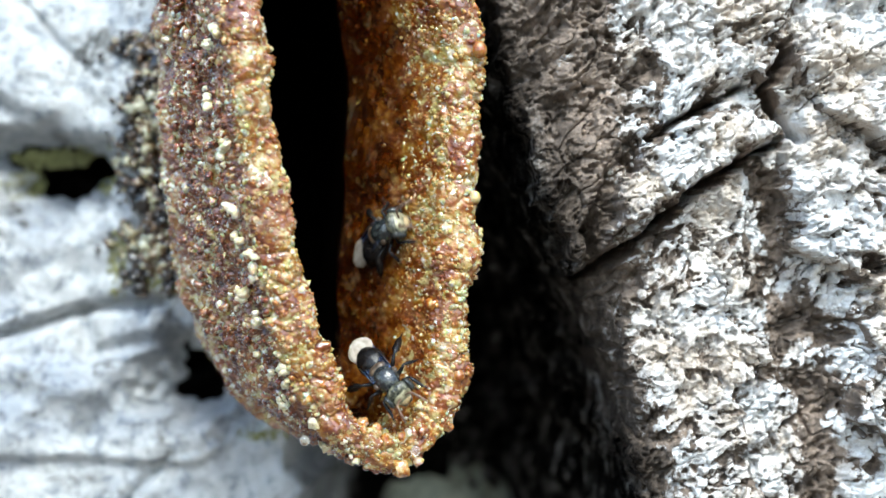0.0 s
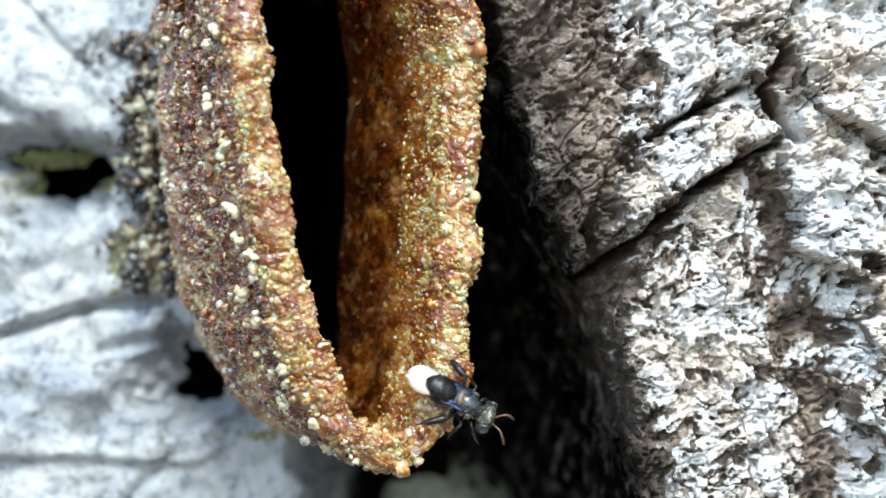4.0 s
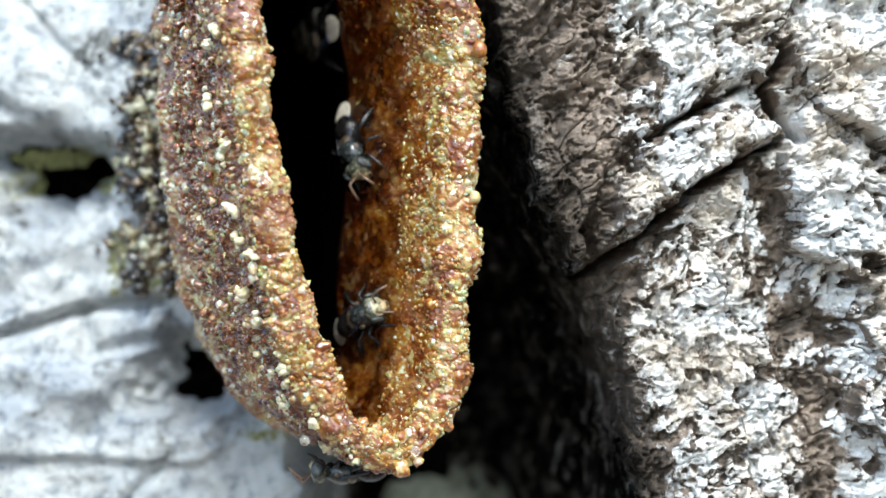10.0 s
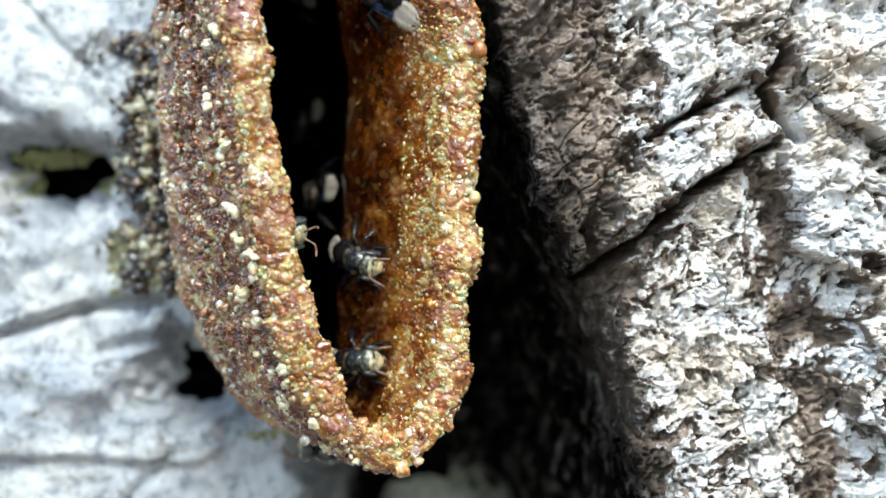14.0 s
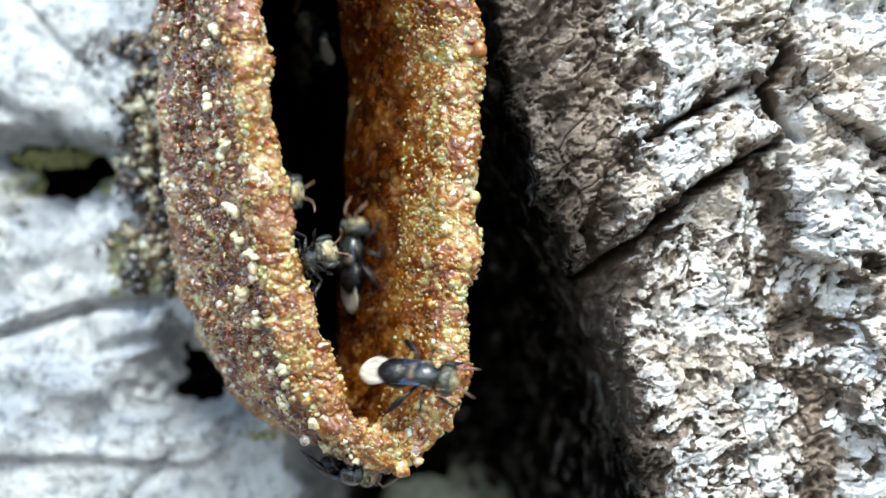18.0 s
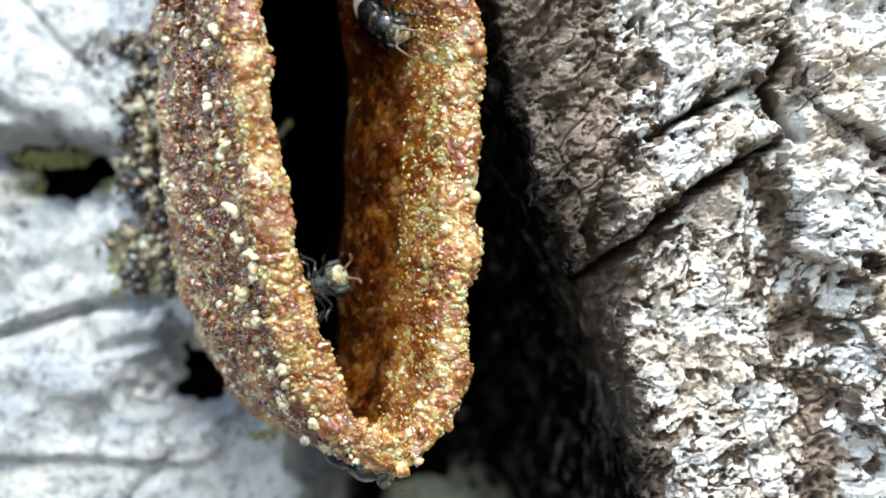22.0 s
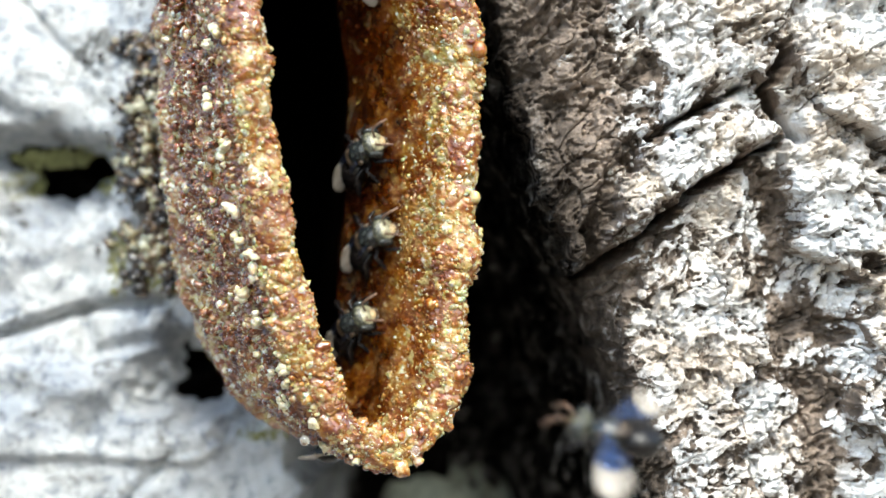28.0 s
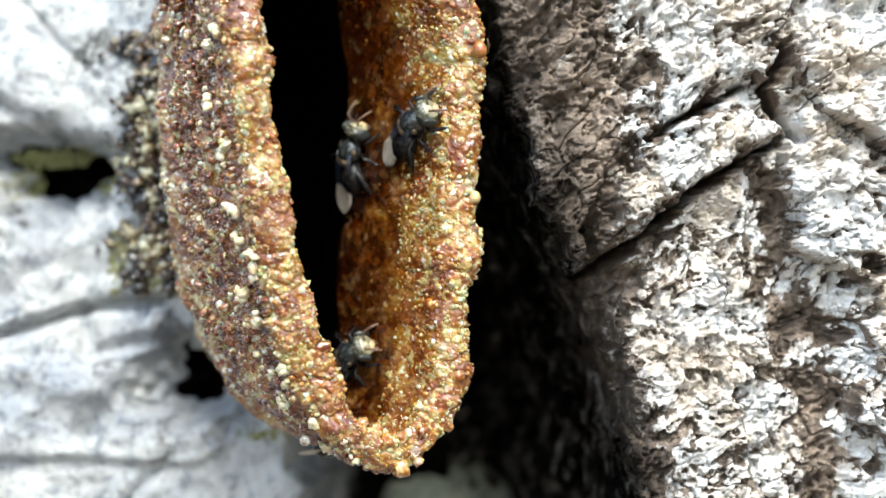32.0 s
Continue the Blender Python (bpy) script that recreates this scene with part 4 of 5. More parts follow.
def make_bee():
    """A stingless bee, about six millimetres long; it looks along +y with its back up, the origin in the middle of the thorax."""
    bee = tagged(new("stingless_bee"), "black stingless bee with milky wing tips on the resin tube", "bee", "bees of the nest")
    thorax = part("thorax", blob((0.88, 1.0, 0.80), (0, 0, 0), lambda c: Vector((c.x * (1 - 0.18 * c.y * c.y), c.y, c.z * (1 - 0.15 * c.y)))), OLIVE, bee, "downy olive-black thorax")
    part("scutellum", blob((0.62, 0.34, 0.26), (0, -0.80, 0.42)), BROWN, thorax, "brown rear plate")
    for s in (-1, 1):
        part("wing_cover", blob((0.17, 0.24, 0.16), (s * 0.80, 0.10, 0.28), None, 12, 8), BROWN, thorax, "small brown plate over the wing root")
    head = part("head", blob((1.02, 0.55, 0.86), (0, 1.42, -0.12), lambda c: Vector((c.x * (1 - 0.12 * max(0, -c.z)), c.y * (1 - 0.2 * c.x * c.x), c.z))), HEAD, bee, "downy grey head")
    part("face", blob((0.68, 0.26, 0.66), (0, 1.74, -0.20), lambda c: Vector((c.x * (1 + 0.15 * c.z), c.y, c.z))), FACE_DOWN, head, "downy yellow-grey face")
    part("mouth_shield", blob((0.36, 0.15, 0.26), (0, 1.94, -0.50)), FACE, head, "cream-coloured plate over the mouth")
    for s in (-1, 1):
        part("eye", blob((0.24, 0.42, 0.62), (s * 0.86, 1.48, -0.06), None, 16, 10), EYE_DARK, head, "dark glossy eye")
        part("antenna", rod([(s * 0.2, 1.92, 0.0), (s * 0.5, 2.3, 0.42), (s * 0.62, 2.5, 0.5), (s * 0.8, 2.95, 0.2), (s * 0.95, 3.35, -0.2)],
                            (0.075, 0.06, 0.075, 0.085, 0.06)), HORN, head, "brown elbowed antenna")
        part("mandible", rod([(s * 0.36, 1.72, -0.72), (s * 0.22, 1.88, -0.9), (s * 0.03, 1.9, -0.98)], (0.13, 0.11, 0.04)), BROWN, head)
    for x in (-0.2, 0.0, 0.2):
        part("ocellus", blob((0.09, 0.09, 0.09), (x, 1.62 - abs(x) * 0.5, 0.66), None, 8, 6), EYE_DARK, head)

    def rings_of(c):
        k = 1 + 0.035 * abs(math.sin(c.y * 7.5))
        return Vector((c.x * k * (1 - 0.22 * max(0, -c.y)), c.y, c.z * k - 0.12 * c.y * c.y))

    abdomen = part("abdomen", blob((0.98, 1.28, 0.80), (0, -2.05, -0.22), rings_of, 28, 30), BLACK, bee, "glossy black ringed abdomen")
    part("underside", blob((0.72, 1.0, 0.52), (0, -2.0, -0.56), rings_of, 20, 16), AMBER, abdomen, "amber-brown belly")
    for s in (-1, 1):
        for i, (root, knee, foot, end) in enumerate((((0.45, 0.55, -0.55), (1.15, 0.95, -0.25), (1.35, 1.7, -0.85), (1.5, 2.1, -0.98)),
                                                     ((0.5, 0.0, -0.62), (1.45, 0.05, -0.1), (2.0, -0.1, -0.8), (2.35, -0.05, -0.98)),
                                                     ((0.5, -0.55, -0.58), (1.5, -0.95, 0.15), (2.25, -1.9, -0.5), (2.7, -2.5, -0.95)))):
            wide = 0.27 if i == 2 else 0.14
            pts = [root, tuple((a + b) / 2 for a, b in zip(root, knee)), knee, tuple((a * 2 + b) / 3 for a, b in zip(knee, foot)), foot, tuple((a + b) / 2 for a, b in zip(foot, end)), end]
            part("leg", rod([(s * x, y, z) for x, y, z in pts], (0.13, 0.15, 0.08, wide, wide * 0.8, 0.06, 0.04)), BLACK, bee)
        wing = part("wing", wing_part(s, 0.0, 0.58), WING_DARK, bee, "smoky blue-black folded wing")
        part("wing_tip", wing_part(s, 0.58, 1.0), WING_PALE, wing, "milky white wing tip")
        for k, (a, b) in enumerate(((0.42, 0.50), (0.16, 0.10), (-0.05, -0.45))):
            part("vein", rod([(s * a * 0.5, -0.2, 0.05), (s * a, -1.5, 0.06), (s * b, -2.7, -0.02)], (0.045, 0.035, 0.025), 5), VEIN, wing)
        wing.matrix_basis = FOLDED[s]
    return bee


def wing_pose(side, out, lift):
    """A wing's place on the bee: out: degrees swung forward from lying back; lift: degrees raised."""
    return pose(side * 0.62 * BMM, -0.05 * BMM, 0.46 * BMM) @ pose(0, 0, 0, 0, 0, side * out) @ pose(0, 0, 0, 0, -side * lift, 0) @ pose(0, 0, 0, 9, 0, 0)


FOLDED = {s: wing_pose(s, -7.5, 0) for s in (-1, 1)}


def on_tube(phi, s, heading, side=-1, lift=1.1):
    """A bee on the tube's wall (side -1 inside, 1 outside): round it, back from the mouth; heading: degrees from the way out towards greater phi."""
    def at(a, b):
        return Vector(tube_point(np.array(a), np.array(b), side * (1.2 + lift)))
    here = at(phi, s)
    out = (at(phi, s - 0.2) - here).normalized()
    rnd = (at(phi + 0.01, s) - here).normalized()
    up = out.cross(rnd).normalized()
    middle = Vector(tube_point(np.array(phi), np.array(s), 0.0))
    if up.dot(here - middle) < 0:
        up = -up
    fore = out * math.cos(radians(heading)) + rnd * math.sin(radians(heading))
    fore, up = fore * 0.995 + up * 0.1, up * 0.995 - fore * 0.1  # head raised a little
    return facing(here, fore, up)


def facing(place, fore, up):
    """The pose of a bee at a place in millimetres."""
    fore, up = Vector(fore).normalized(), Vector(up)
    right = fore.cross(up).normalized()
    up = right.cross(fore)
    return Matrix.Translation(Vector(place) * MM) @ Matrix((right, fore, up)).transposed().to_4x4()


bees = [make_bee()]
for _ in range(10):
    bees.append(copy_thing(bees[0], Matrix()))


def bent(bee, turn):
    """Bends a bee at its waist, abdomen and folded wings together: degrees to its right."""
    for c in bee.children:
        if c.name.startswith("abdomen"):
            waist = Vector((0, -0.85 * BMM, 0))
            c.matrix_basis = Matrix.Translation(waist) @ pose(0, 0, 0, 6, 0, turn) @ Matrix.Translation(-waist)
        elif c.name.startswith("wing"):
            c.matrix_basis = c.matrix_basis @ pose(0, 0, 0, 0, 0, turn * 0.2)


for k in (0, 5, 6, 7):
    bent(bees[k], 34)

POLLEN = shell("yellow pollen", ((0.35, 0.30, 0.06), (0.55, 0.48, 0.10), (0.7, 0.62, 0.2)), 0.8)
for s in (-1, 1):
    part("pollen_load", blob((0.30, 0.52, 0.30), (s * 1.62, -1.75, -0.35), lambda c: c * (1 + 0.2 * noise.noise(c * 3)), 14, 10), POLLEN, bees[9], "yellow pollen load on the hind leg")
for k in (5, 6, 7):
    bees[k]["label"] = "black stingless bee standing guard on the tube's inner wall"
for k in (8, 10):
    bees[k]["label"] = "black stingless bee in flight with spread smoky wings"
bees[1]["label"] = "black stingless bee that settles under the tube's tip"
bees[2]["label"] = "black stingless bee looking out past the tube's edge"
bees[9]["label"] = "black stingless bee carrying yellow pollen into the nest"


def inner(rows):
    return [(t, on_tube(p, s, h)) for t, p, s, h in rows]


def outer(rows):
    return [(t, on_tube(p, s, h, 1)) for t, p, s, h in rows]


def free(rows):
    """Rows of flight: seconds, place, the way it looks, its back."""
    return [(t, facing(p, f, u)) for t, p, f, u in rows]


def beat(bee, flights):
    """Wings folded on foot, spread and beating in flight."""
    for wing in [c for c in bee.children if c.name.startswith("wing")]:
        side = 1 if wing.matrix_basis.translation.x > 0 else -1
        rest = wing.matrix_basis.copy()
        rows = [(0, rest)] if not flights or flights[0][0] > 0 else []
        for a, b in flights:
            if a > 0:
                rows.append((a - 0.17, rest))
            n = int((b - a) * 30)
            first = round(a * 30)
            for k in range(first, first + n):
                rows.append((k / 30, wing_pose(side, 68, (15, 92, 15, -62)[k % 4])))
            if b < 32:
                rows.append((b + 0.17, rest))
        if rows[-1][0] < 32:
            rows.append((32, rest))
        walk(wing, rows)


def motions():
    # a bee climbs the inner wall and goes in, comes out lower down and flies off; comes back at the top, later sits at the mouth and leaves again
    walk(bees[0], inner([(0, 5.813, 4.77, 20), (0.5, 5.923, 5.67, 55), (1, 6.128, 6.59, 40), (1.5, 6.215, 6.15, 65), (2, 6.281, 7.14, 37), (2.5, 6.429, 8.15, 60),
                         (3, 6.75, 9.80, 75), (3.5, 6.93, 12.5, 75), (4.5, 6.6, 27, 20), (5.5, 5.673, 12.59, 20), (6, 5.719, 8.54, 3), (6.5, 5.821, 5.76, 25), (7, 5.899, 1.73, -2), (7.5, 5.785, 3.22, 0)])
         + free([(8, (-0.3, -2, -0.5), (0.8, -0.5, 0.05), (-0.3, -0.6, 0.8)), (8.4, (14.0, -20, 4.2), (0.9, -0.4, 0.2), (-0.3, -0.3, 0.9)), (8.9, (34.0, -30, 8.8), (1, -0.2, 0.1), (0, -0.2, 1)),
                 (12.0, (31.4, -30, -6.7), (-1, 0.2, 0), (0, 0, 1)), (12.5, (14.0, -18, 1.0), (-0.8, 0.5, 0.3), (0.1, -0.4, 1)), (13.0, (-1.3, -3, 14.9), (-0.3, 0.9, 0.35), (0.1, -0.5, 0.8))])
         + inner([(13.5, 6.501, 5.13, 110), (14, 6.611, 5.64, 130), (14.5, 6.716, 7.92, 150), (16.5, 3.4, 27, 100), (20, 3.4, 27, 60), (22.5, 3.4, 27, 20), (23.2, 6.3, 22, 20), (23.6, 6.004, 7.56, 10), (24, 6.024, 2.82, 1)])
         + free([(24.35, (3.7, -16, 9.2), (0.9, -0.4, 0.3), (-0.3, -0.4, 0.8)), (24.8, (18.5, -30, 19.1), (0.9, -0.2, 0.4), (-0.3, -0.4, 0.8)), (27.4, (33.9, -25, -14.2), (-1, 0.2, 0.1), (0, -0.3, 1)),
                 (28, (9.4, -14, -10.5), (-0.9, 0.3, 0.25), (0.1, -0.5, 0.9)), (28.5, (7.5, -12, -6.6), (-0.9, 0.3, 0.3), (0.1, -0.5, 0.9)), (29, (3.9, -8, -1.9), (-0.85, 0.4, 0.35), (0.2, -0.5, 0.9))])
         + inner([(29.3, 5.713, 2.00, 150), (29.5, 5.660, 4.91, 95), (29.75, 5.624, 6.60, 40), (30, 5.613, 7.31, 5), (30.25, 5.612, 9.24, 60), (30.5, 5.605, 10.60, 120), (30.7, 5.599, 12.28, 180), (30.9, 4.6, 27, 180), (32, 3.4, 27, 180)]))
    beat(bees[0], [(7.75, 9.0), (11.9, 12.8), (24.15, 24.9), (27.3, 29.25)])
    # a bee at the lower tip walks out over the rim and settles under the tube
    walk(bees[1], free([(0, (-3.9, 2, -9.0), (0.55, -0.62, -0.52), (-0.4, -0.7, 0.45)), (1, (-3.5, 2, -10.2), (0.75, -0.35, -0.6), (-0.3, -0.85, 0.35)), (2, (-3.0, 2, -10.0), (0.88, -0.35, -0.35), (-0.3, -0.85, 0.4)),
                (3, (-0.6, 0, -11.0), (0.85, -0.3, -0.35), (-0.2, -0.85, 0.45)), (3.5, (0.3, 0, -10.8), (0.9, -0.3, -0.25), (-0.2, -0.9, 0.4))])
         + free([(4.2, (2.0, 3, -10.8), (0.5, 0.5, -0.6), (0.7, -0.6, 0.1)), (4.8, (1.7, 6, -12.0), (-0.4, 0.8, -0.3), (0.8, 0.1, -0.5)), (5.5, (0.1, 9, -12.8), (-0.8, 0.6, -0.1), (0.4, 0.3, -0.75)), (6, (-0.2, 9, -12.6), (-0.8, 0.6, -0.2), (0.35, 0.2, -0.85)), (6.5, (-0.5, 9, -12.0), (-0.8, 0.6, 0.0), (0.4, 0.3, -0.8)), (7.2, (-2.7, 9, -15.7), (-0.9, 0.3, -0.2), (0.1, -0.2, -0.9)), (8, (-5.9, 6, -16.3), (-1, 0.1, 0.0), (0, -0.35, -0.9)), (9, (-7.1, 7, -16.3), (-1, 0, 0.1), (0, -0.35, -0.9)), (10, (-7.5, 7, -16.3), (-1, 0, 0), (0, -0.35, -0.9)),
                 (11, (-9.2, 14, -15.8), (-1, 0.3, 0.15), (0, -0.3, -0.9)), (13, (-9.2, 14, -15.7), (-1, 0.3, 0.15), (0, -0.3, -0.9)), (15, (-8.4, 12, -16.0), (-0.5, -0.8, 0), (0, -0.3, -0.9)), (16.5, (-6.8, 8, -16.0), (0.3, -0.9, 0), (0, -0.3, -0.9)),
                 (18, (-6.5, 6, -16.2), (0.7, -0.7, 0), (0.1, -0.4, -0.9)), (20, (-6.4, 6, -16.2), (0.8, -0.6, -0.1), (0, -0.4, -0.9)), (21, (-6.3, 6, -16.1), (0.9, -0.4, -0.1), (0, -0.4, -0.9)), (22, (-5.6, 7, -16.1), (0.9, -0.3, -0.3), (0, -0.4, -0.9)),
                 (23, (-4.9, 8, -16.1), (1, 0, 0.1), (0, -0.35, -0.9)), (24, (-5.9, 6, -16.1), (0.95, 0.1, 0.25), (0, -0.4, -0.9)), (25, (-5.3, 7, -16.2), (0.95, 0.1, 0.2), (0, -0.4, -0.9)), (26, (-6.1, 10, -15.7), (0.9, 0.4, 0.2), (0, -0.3, -0.9)), (32, (-6.8, 14, -15.0), (0.8, 0.5, 0.2), (0, -0.3, -0.9))]))
    # a bee takes off from the mouth, comes back at the top, and sits at the near edge later on
    walk(bees[2], inner([(0, 3.824, 5.60, 30)])
         + free([(0.5, (-8.8, 3, 0.6), (0.3, -0.9, 0.1), (0.2, 0.1, 1)), (1.0, (-6.7, -9, 0.6), (0.35, -0.9, 0), (0.2, 0, 1)), (1.3, (2.5, -40, 7.4), (0.7, -0.7, 0.3), (0, 0, 1)), (1.7, (19.0, -60, 15.3), (0.9, -0.4, 0.3), (0, 0, 1)),
                 (6.9, (24.2, -40, 20.4), (-0.9, 0.2, -0.3), (0, 0, 1)), (7.5, (0.8, -3, 14.5), (-0.9, 0.35, 0.1), (0.1, -0.5, 0.9))])
         + inner([(8, 6.355, 13.09, 180), (8.5, 6.477, 17.61, 180), (9.5, 3.4, 27, 170), (12, 3.4, 27, 90), (13.5, 3.9, 10, 30), (14, 3.612, 3.03, 20), (16.5, 3.612, 2.70, 10), (17, 3.752, 1.02, -18), (17.5, 3.712, 0.70, 10),
                  (18, 3.708, 0.24, -16), (18.5, 3.837, 1.41, 0), (19, 3.892, 0.68, 2), (20, 3.891, 0.13, 2), (21, 3.935, 0.60, 2), (21.5, 3.86, 0.3, -8), (22, 3.783, -0.13, -16), (23, 3.757, -0.56, -6), (23.5, 3.75, 0.0, -12),
                  (24, 3.878, 2.66, 10), (24.5, 3.86, 0.6, -12), (25, 3.853, 0.07, -14), (25.5, 3.987, 4.15, 60), (27.5, 4.0, 16, 120), (30, 3.6, 14, 20), (30.6, 3.613, 1.09, 20), (31, 3.672, 0.19, -6), (31.5, 3.612, 1.73, 30), (32, 3.7, 9, 30)]))
    beat(bees[2], [(0.4, 1.8), (6.8, 7.7)])
    # a bee comes down the hollow to the lower tip, goes out over the rim and climbs the outside
    walk(bees[3], inner([(0, 3.4, 27, 0), (6, 3.4, 27, 0), (7, 6.081, 20.95, -20), (7.5, 6.087, 20.55, -20), (8, 5.949, 13.26, -51), (8.5, 5.779, 10.55, -45), (9, 5.649, 8.78, -19), (9.5, 5.512, 7.72, -50), (10, 5.551, 6.87, 22), (10.5, 5.439, 7.81, 0),
                         (11, 5.419, 7.64, -28), (11.5, 5.377, 6.60, -20), (12, 5.351, 5.95, -2), (13, 5.357, 8.48, 14), (14, 5.347, 6.86, 4), (14.5, 5.291, 5.65, -20), (16.5, 5.365, 6.22, -20), (17, 5.260, 4.97, -14), (17.5, 5.288, 4.87, -10),
                         ])
         + free([(18, (-1.2, 0, -8.6), (0.95, -0.3, -0.1), (-0.25, -0.85, 0.4))])
         + outer([(18.5, 5.414, 1.81, 90), (19, 5.468, 2.34, 150), (19.5, 5.462, 2.56, 150), (20, 5.458, 2.96, 150), (20.5, 5.436, 3.01, 150), (21, 5.416, 3.12, 150), (21.5, 5.406, 3.91, 120), (22, 5.7, 9.5, 100), (24, 6.1, 10, 95), (28, 6.6, 9, 90), (29.5, 6.216, 3.56, 80), (31, 6.223, 3.44, 70), (32, 6.239, 3.44, 70)]))
    # a bee comes down from the top, rests half way, then climbs to the top of the inner wall
    walk(bees[4], inner([(0, 3.4, 27, 0), (8, 7.2, 24, 0), (9, 6.320, 7.53, -53), (9.5, 6.234, 8.77, -55), (10, 6.046, 8.76, -55), (10.5, 6.080, 9.18, -50), (11, 5.949, 8.49, -52), (11.5, 5.814, 8.28, -65), (12, 5.663, 7.04, -50), (12.5, 5.715, 7.03, -45),
                         (13, 5.713, 7.43, -44), (14, 5.726, 7.46, -14), (14.5, 5.736, 7.60, -20), (16.5, 5.621, 9.24, -20), (17, 5.584, 8.28, 2), (17.5, 5.676, 8.63, 40), (18, 5.761, 8.27, 81), (18.5, 6.179, 8.60, 75), (19, 6.442, 6.43, 34), (19.5, 6.470, 5.39, 40),
                         (20, 6.514, 4.51, 28), (21, 6.461, 4.52, -23), (22, 6.470, 4.71, -30), (23, 6.470, 4.71, -29), (24, 6.479, 4.90, -17), (25, 6.538, 5.31, 8), (25.5, 6.520, 4.85, 0), (27, 6.742, 5.77, 80), (32, 6.850, 7.56, 90)]))
    # three bees go in at the top one after another, and later stand guard along the inner wall
    walk(bees[5], inner([(0, 3.4, 27, 0), (8.5, 7.1, 22, 60), (9, 6.532, 18.60, 170), (9.5, 6.477, 17.61, 175), (10, 6.477, 16.00, 180), (10.5, 6.445, 18.04, 180), (11, 6.306, 23.59, 205), (12, 6.121, 23.29, 210), (12.5, 6.005, 20.01, 180), (13, 6.3, 27, 180), (13.5, 5.955, 21.48, 180), (14, 5.941, 18.85, 180), (16.5, 6.4, 25, 175), (18, 6.5, 27, 175),
                         (20, 3.4, 27, 60), (25.7, 3.4, 27, 60), (26.6, 5.903, 10.82, 40), (27.5, 5.951, 8.31, 45), (28, 6.044, 7.70, 22), (29, 6.068, 8.09, 36), (30, 6.064, 8.80, 44), (31, 6.053, 9.01, 52), (32, 6.053, 9.01, 64)]))
    walk(bees[6], free([(0, (28.8, -30, 24.3), (-0.9, 0.2, -0.3), (0, 0, 1)), (9.8, (28.8, -30, 24.3), (-0.9, 0.2, -0.3), (0, 0, 1)), (10.2, (7.4, -10, 15.0), (-0.8, 0.5, 0), (0, -0.5, 1))])
         + inner([(10.5, 6.269, 3.17, 150), (10.8, 6.302, 9.21, 165), (11, 6.247, 18.22, 170), (12, 6.352, 26.54, 205), (13, 6.189, 31.70, 180), (16.5, 6.310, 26.28, 215), (17, 6.328, 26.95, 215), (18, 6.462, 25.52, 205), (20, 3.4, 27, 60), (25.8, 3.4, 27, 60), (26.7, 5.675, 10.32, 30),
                         (27.5, 5.697, 8.46, 30), (28, 5.793, 6.23, 19), (28.5, 5.875, 3.29, 30), (29, 5.842, 6.02, 16), (29.5, 5.848, 6.39, 40), (30, 5.830, 5.77, 17), (30.5, 5.921, 4.28, 30), (31, 6.018, 2.28, 14), (31.5, 6.056, 1.69, 40), (32, 6.116, 2.06, 25)]))
    beat(bees[6], [(9.7, 10.4)])
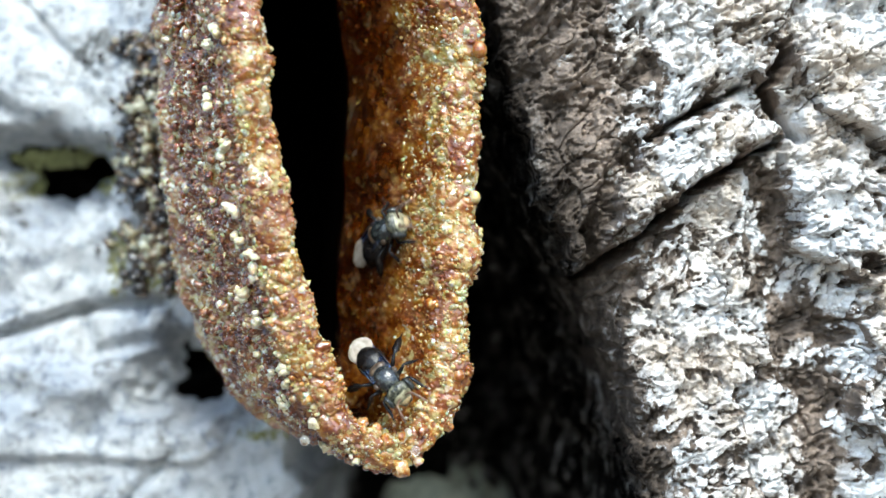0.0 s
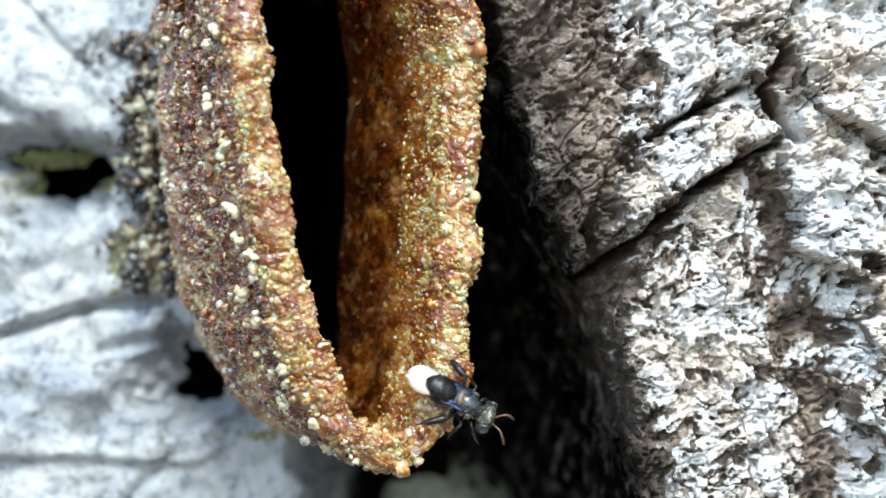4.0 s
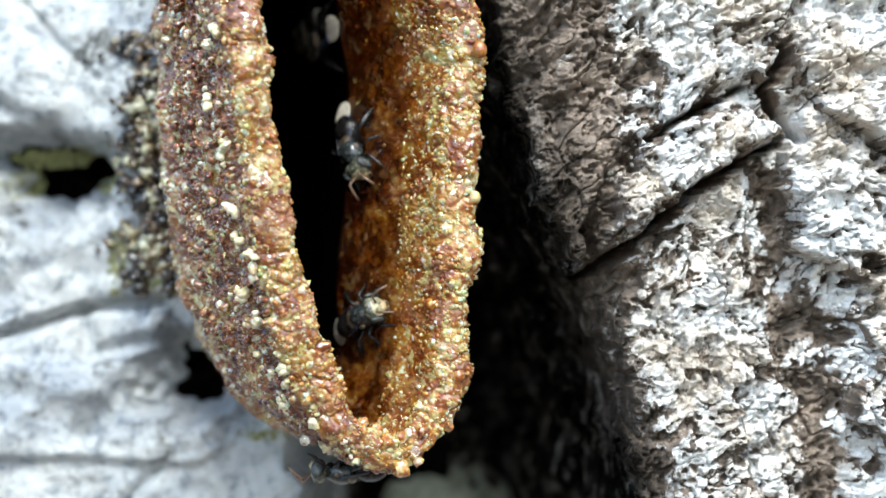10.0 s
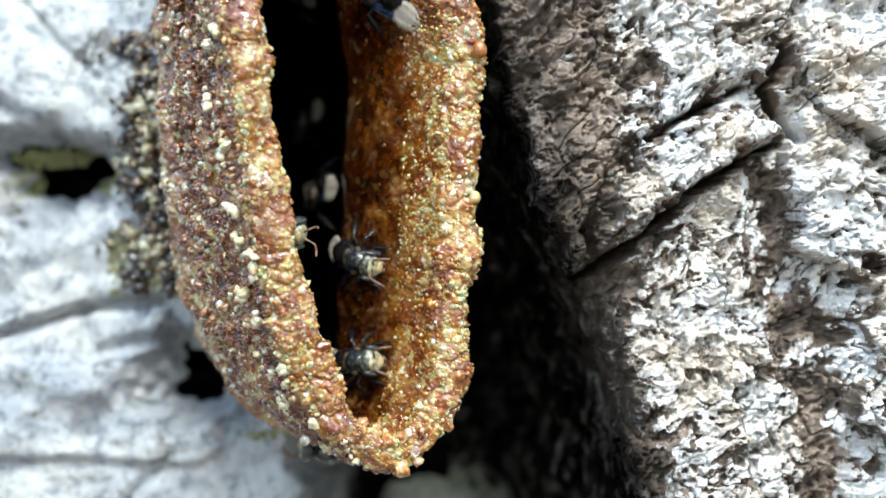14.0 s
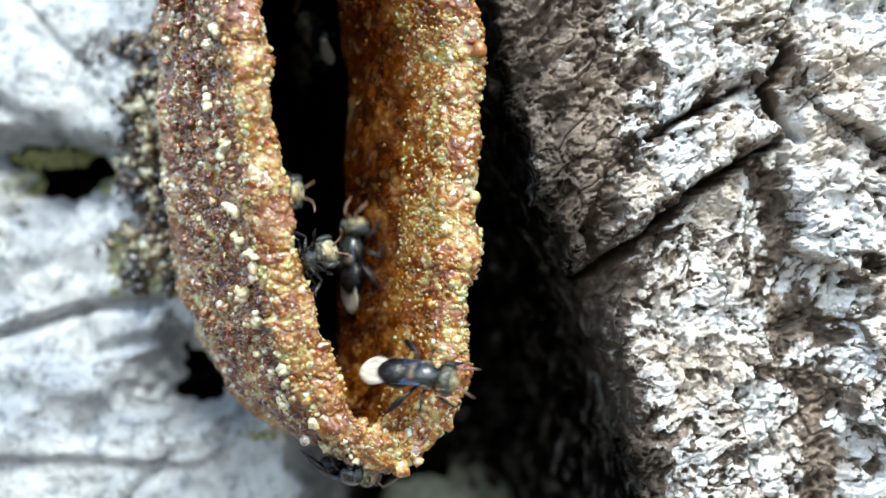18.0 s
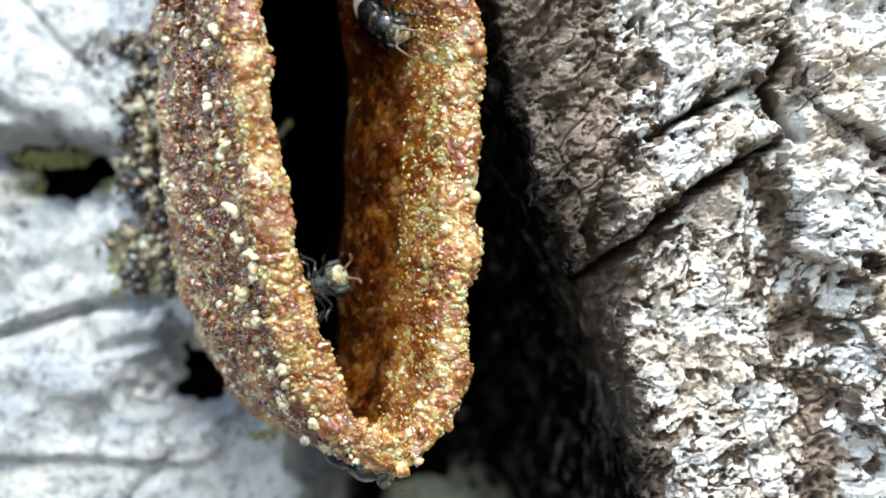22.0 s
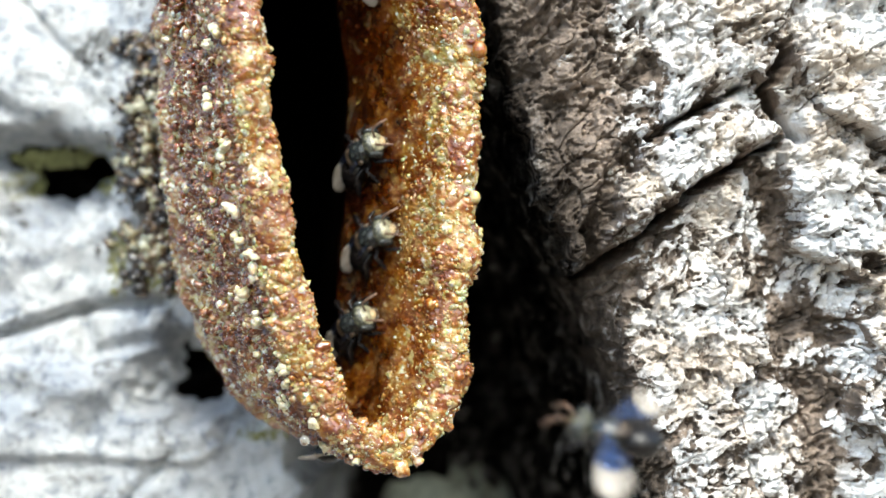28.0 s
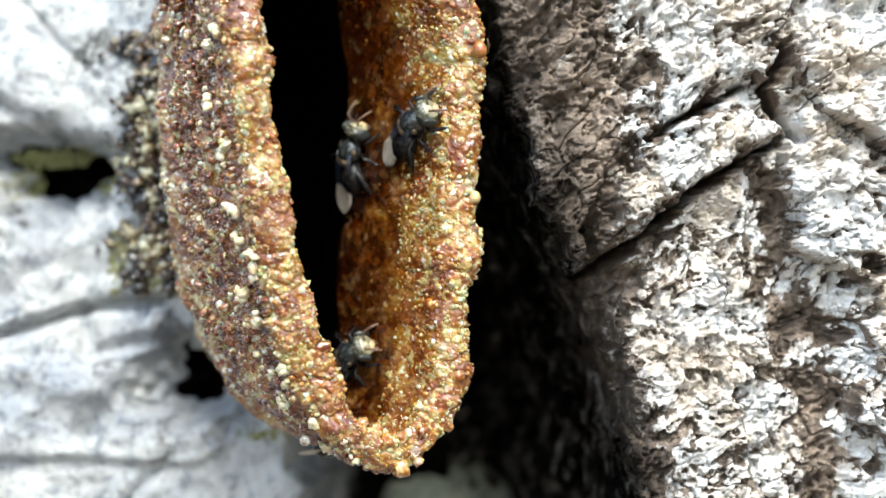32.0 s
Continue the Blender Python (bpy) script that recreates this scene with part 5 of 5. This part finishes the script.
    walk(bees[7], inner([(0, 3.4, 27, 0), (8.6, 6.95, 25, 100), (9, 6.538, 25.65, 150), (9.5, 6.523, 34.00, 175), (10, 6.563, 22.49, 180), (11, 6.525, 22.33, 180), (12, 6.496, 34.00, 170), (14, 6.8, 26, 150), (16.5, 6.473, 18.63, 130), (17, 6.483, 19.98, 130), (18, 6.549, 20.69, 140), (20, 3.4, 27, 30), (25.9, 3.4, 27, 30), (26.8, 5.520, 10.28, 35),
                         (27.5, 5.547, 7.59, 40), (28, 5.518, 8.05, 22), (28.5, 5.394, 7.98, 20), (29, 5.387, 8.62, 16), (29.5, 5.436, 8.80, 10), (30, 5.370, 7.92, 18), (30.5, 5.480, 7.23, 30), (31, 5.588, 5.32, 24), (31.5, 5.468, 6.89, 35), (32, 5.380, 7.96, 24)]))
    # a bee rushes in past the rim and stays in the hollow
    walk(bees[8], free([(0, (34.0, -30, -6.7), (-0.9, 0.2, 0), (0, 0, 1)), (14.1, (34.0, -30, -6.7), (-0.9, 0.2, -0.1), (0, 0, 1)), (14.5, (-1.8, -14, 5.1), (-0.9, 0.35, 0.2), (0.1, -0.5, 0.9))])
         + inner([(14.9, 6.066, 10.36, 170), (15.6, 6.145, 31.26, 175), (17, 4.0, 14, 60), (18, 3.508, 2.52, 10), (18.8, 3.4, 16, 60), (32, 3.4, 27, 60)]))
    beat(bees[8], [(14.0, 14.8)])
    # a bee with yellow pollen flies in
    walk(bees[9], free([(0, (34.0, -30, 19.1), (-0.9, 0.2, 0), (0, 0, 1)), (20.0, (23.7, -30, 21.7), (-0.9, 0.3, -0.3), (0, 0, 1)), (20.3, (0.5, -14, 12.4), (-0.8, 0.6, -0.2), (0, -0.4, 0.9)), (20.5, (-6.7, 4, 8.6), (-0.4, 0.9, 0), (0, -0.4, 0.9))])
         + inner([(20.75, 6.137, 10.68, 195), (21, 6.166, 17.85, 200), (21.5, 6.179, 29.11, 190), (23, 3.4, 27, 180), (32, 3.4, 27, 180)]))
    beat(bees[9], [(19.9, 20.6)])
    # a bee crosses before the tube and is gone
    walk(bees[10], free([(0, (34.0, -30, 19.1), (-0.9, 0.2, 0), (0, 0, 1)), (23.7, (28.8, -30, 8.8), (-0.95, 0.1, 0.1), (0.1, -0.5, 0.8)), (24.0, (3.1, -22, 11.5), (-0.95, 0.1, 0.2), (0.1, -0.6, 0.8)), (24.2, (-7.8, -26, 19.0), (-0.9, 0.0, 0.4), (0, -0.4, 0.9)), (32, (-36.5, -40, 20.4), (-0.9, 0, 0.3), (0, 0, 1))]))
    beat(bees[10], [(23.5, 24.6)])


motions()
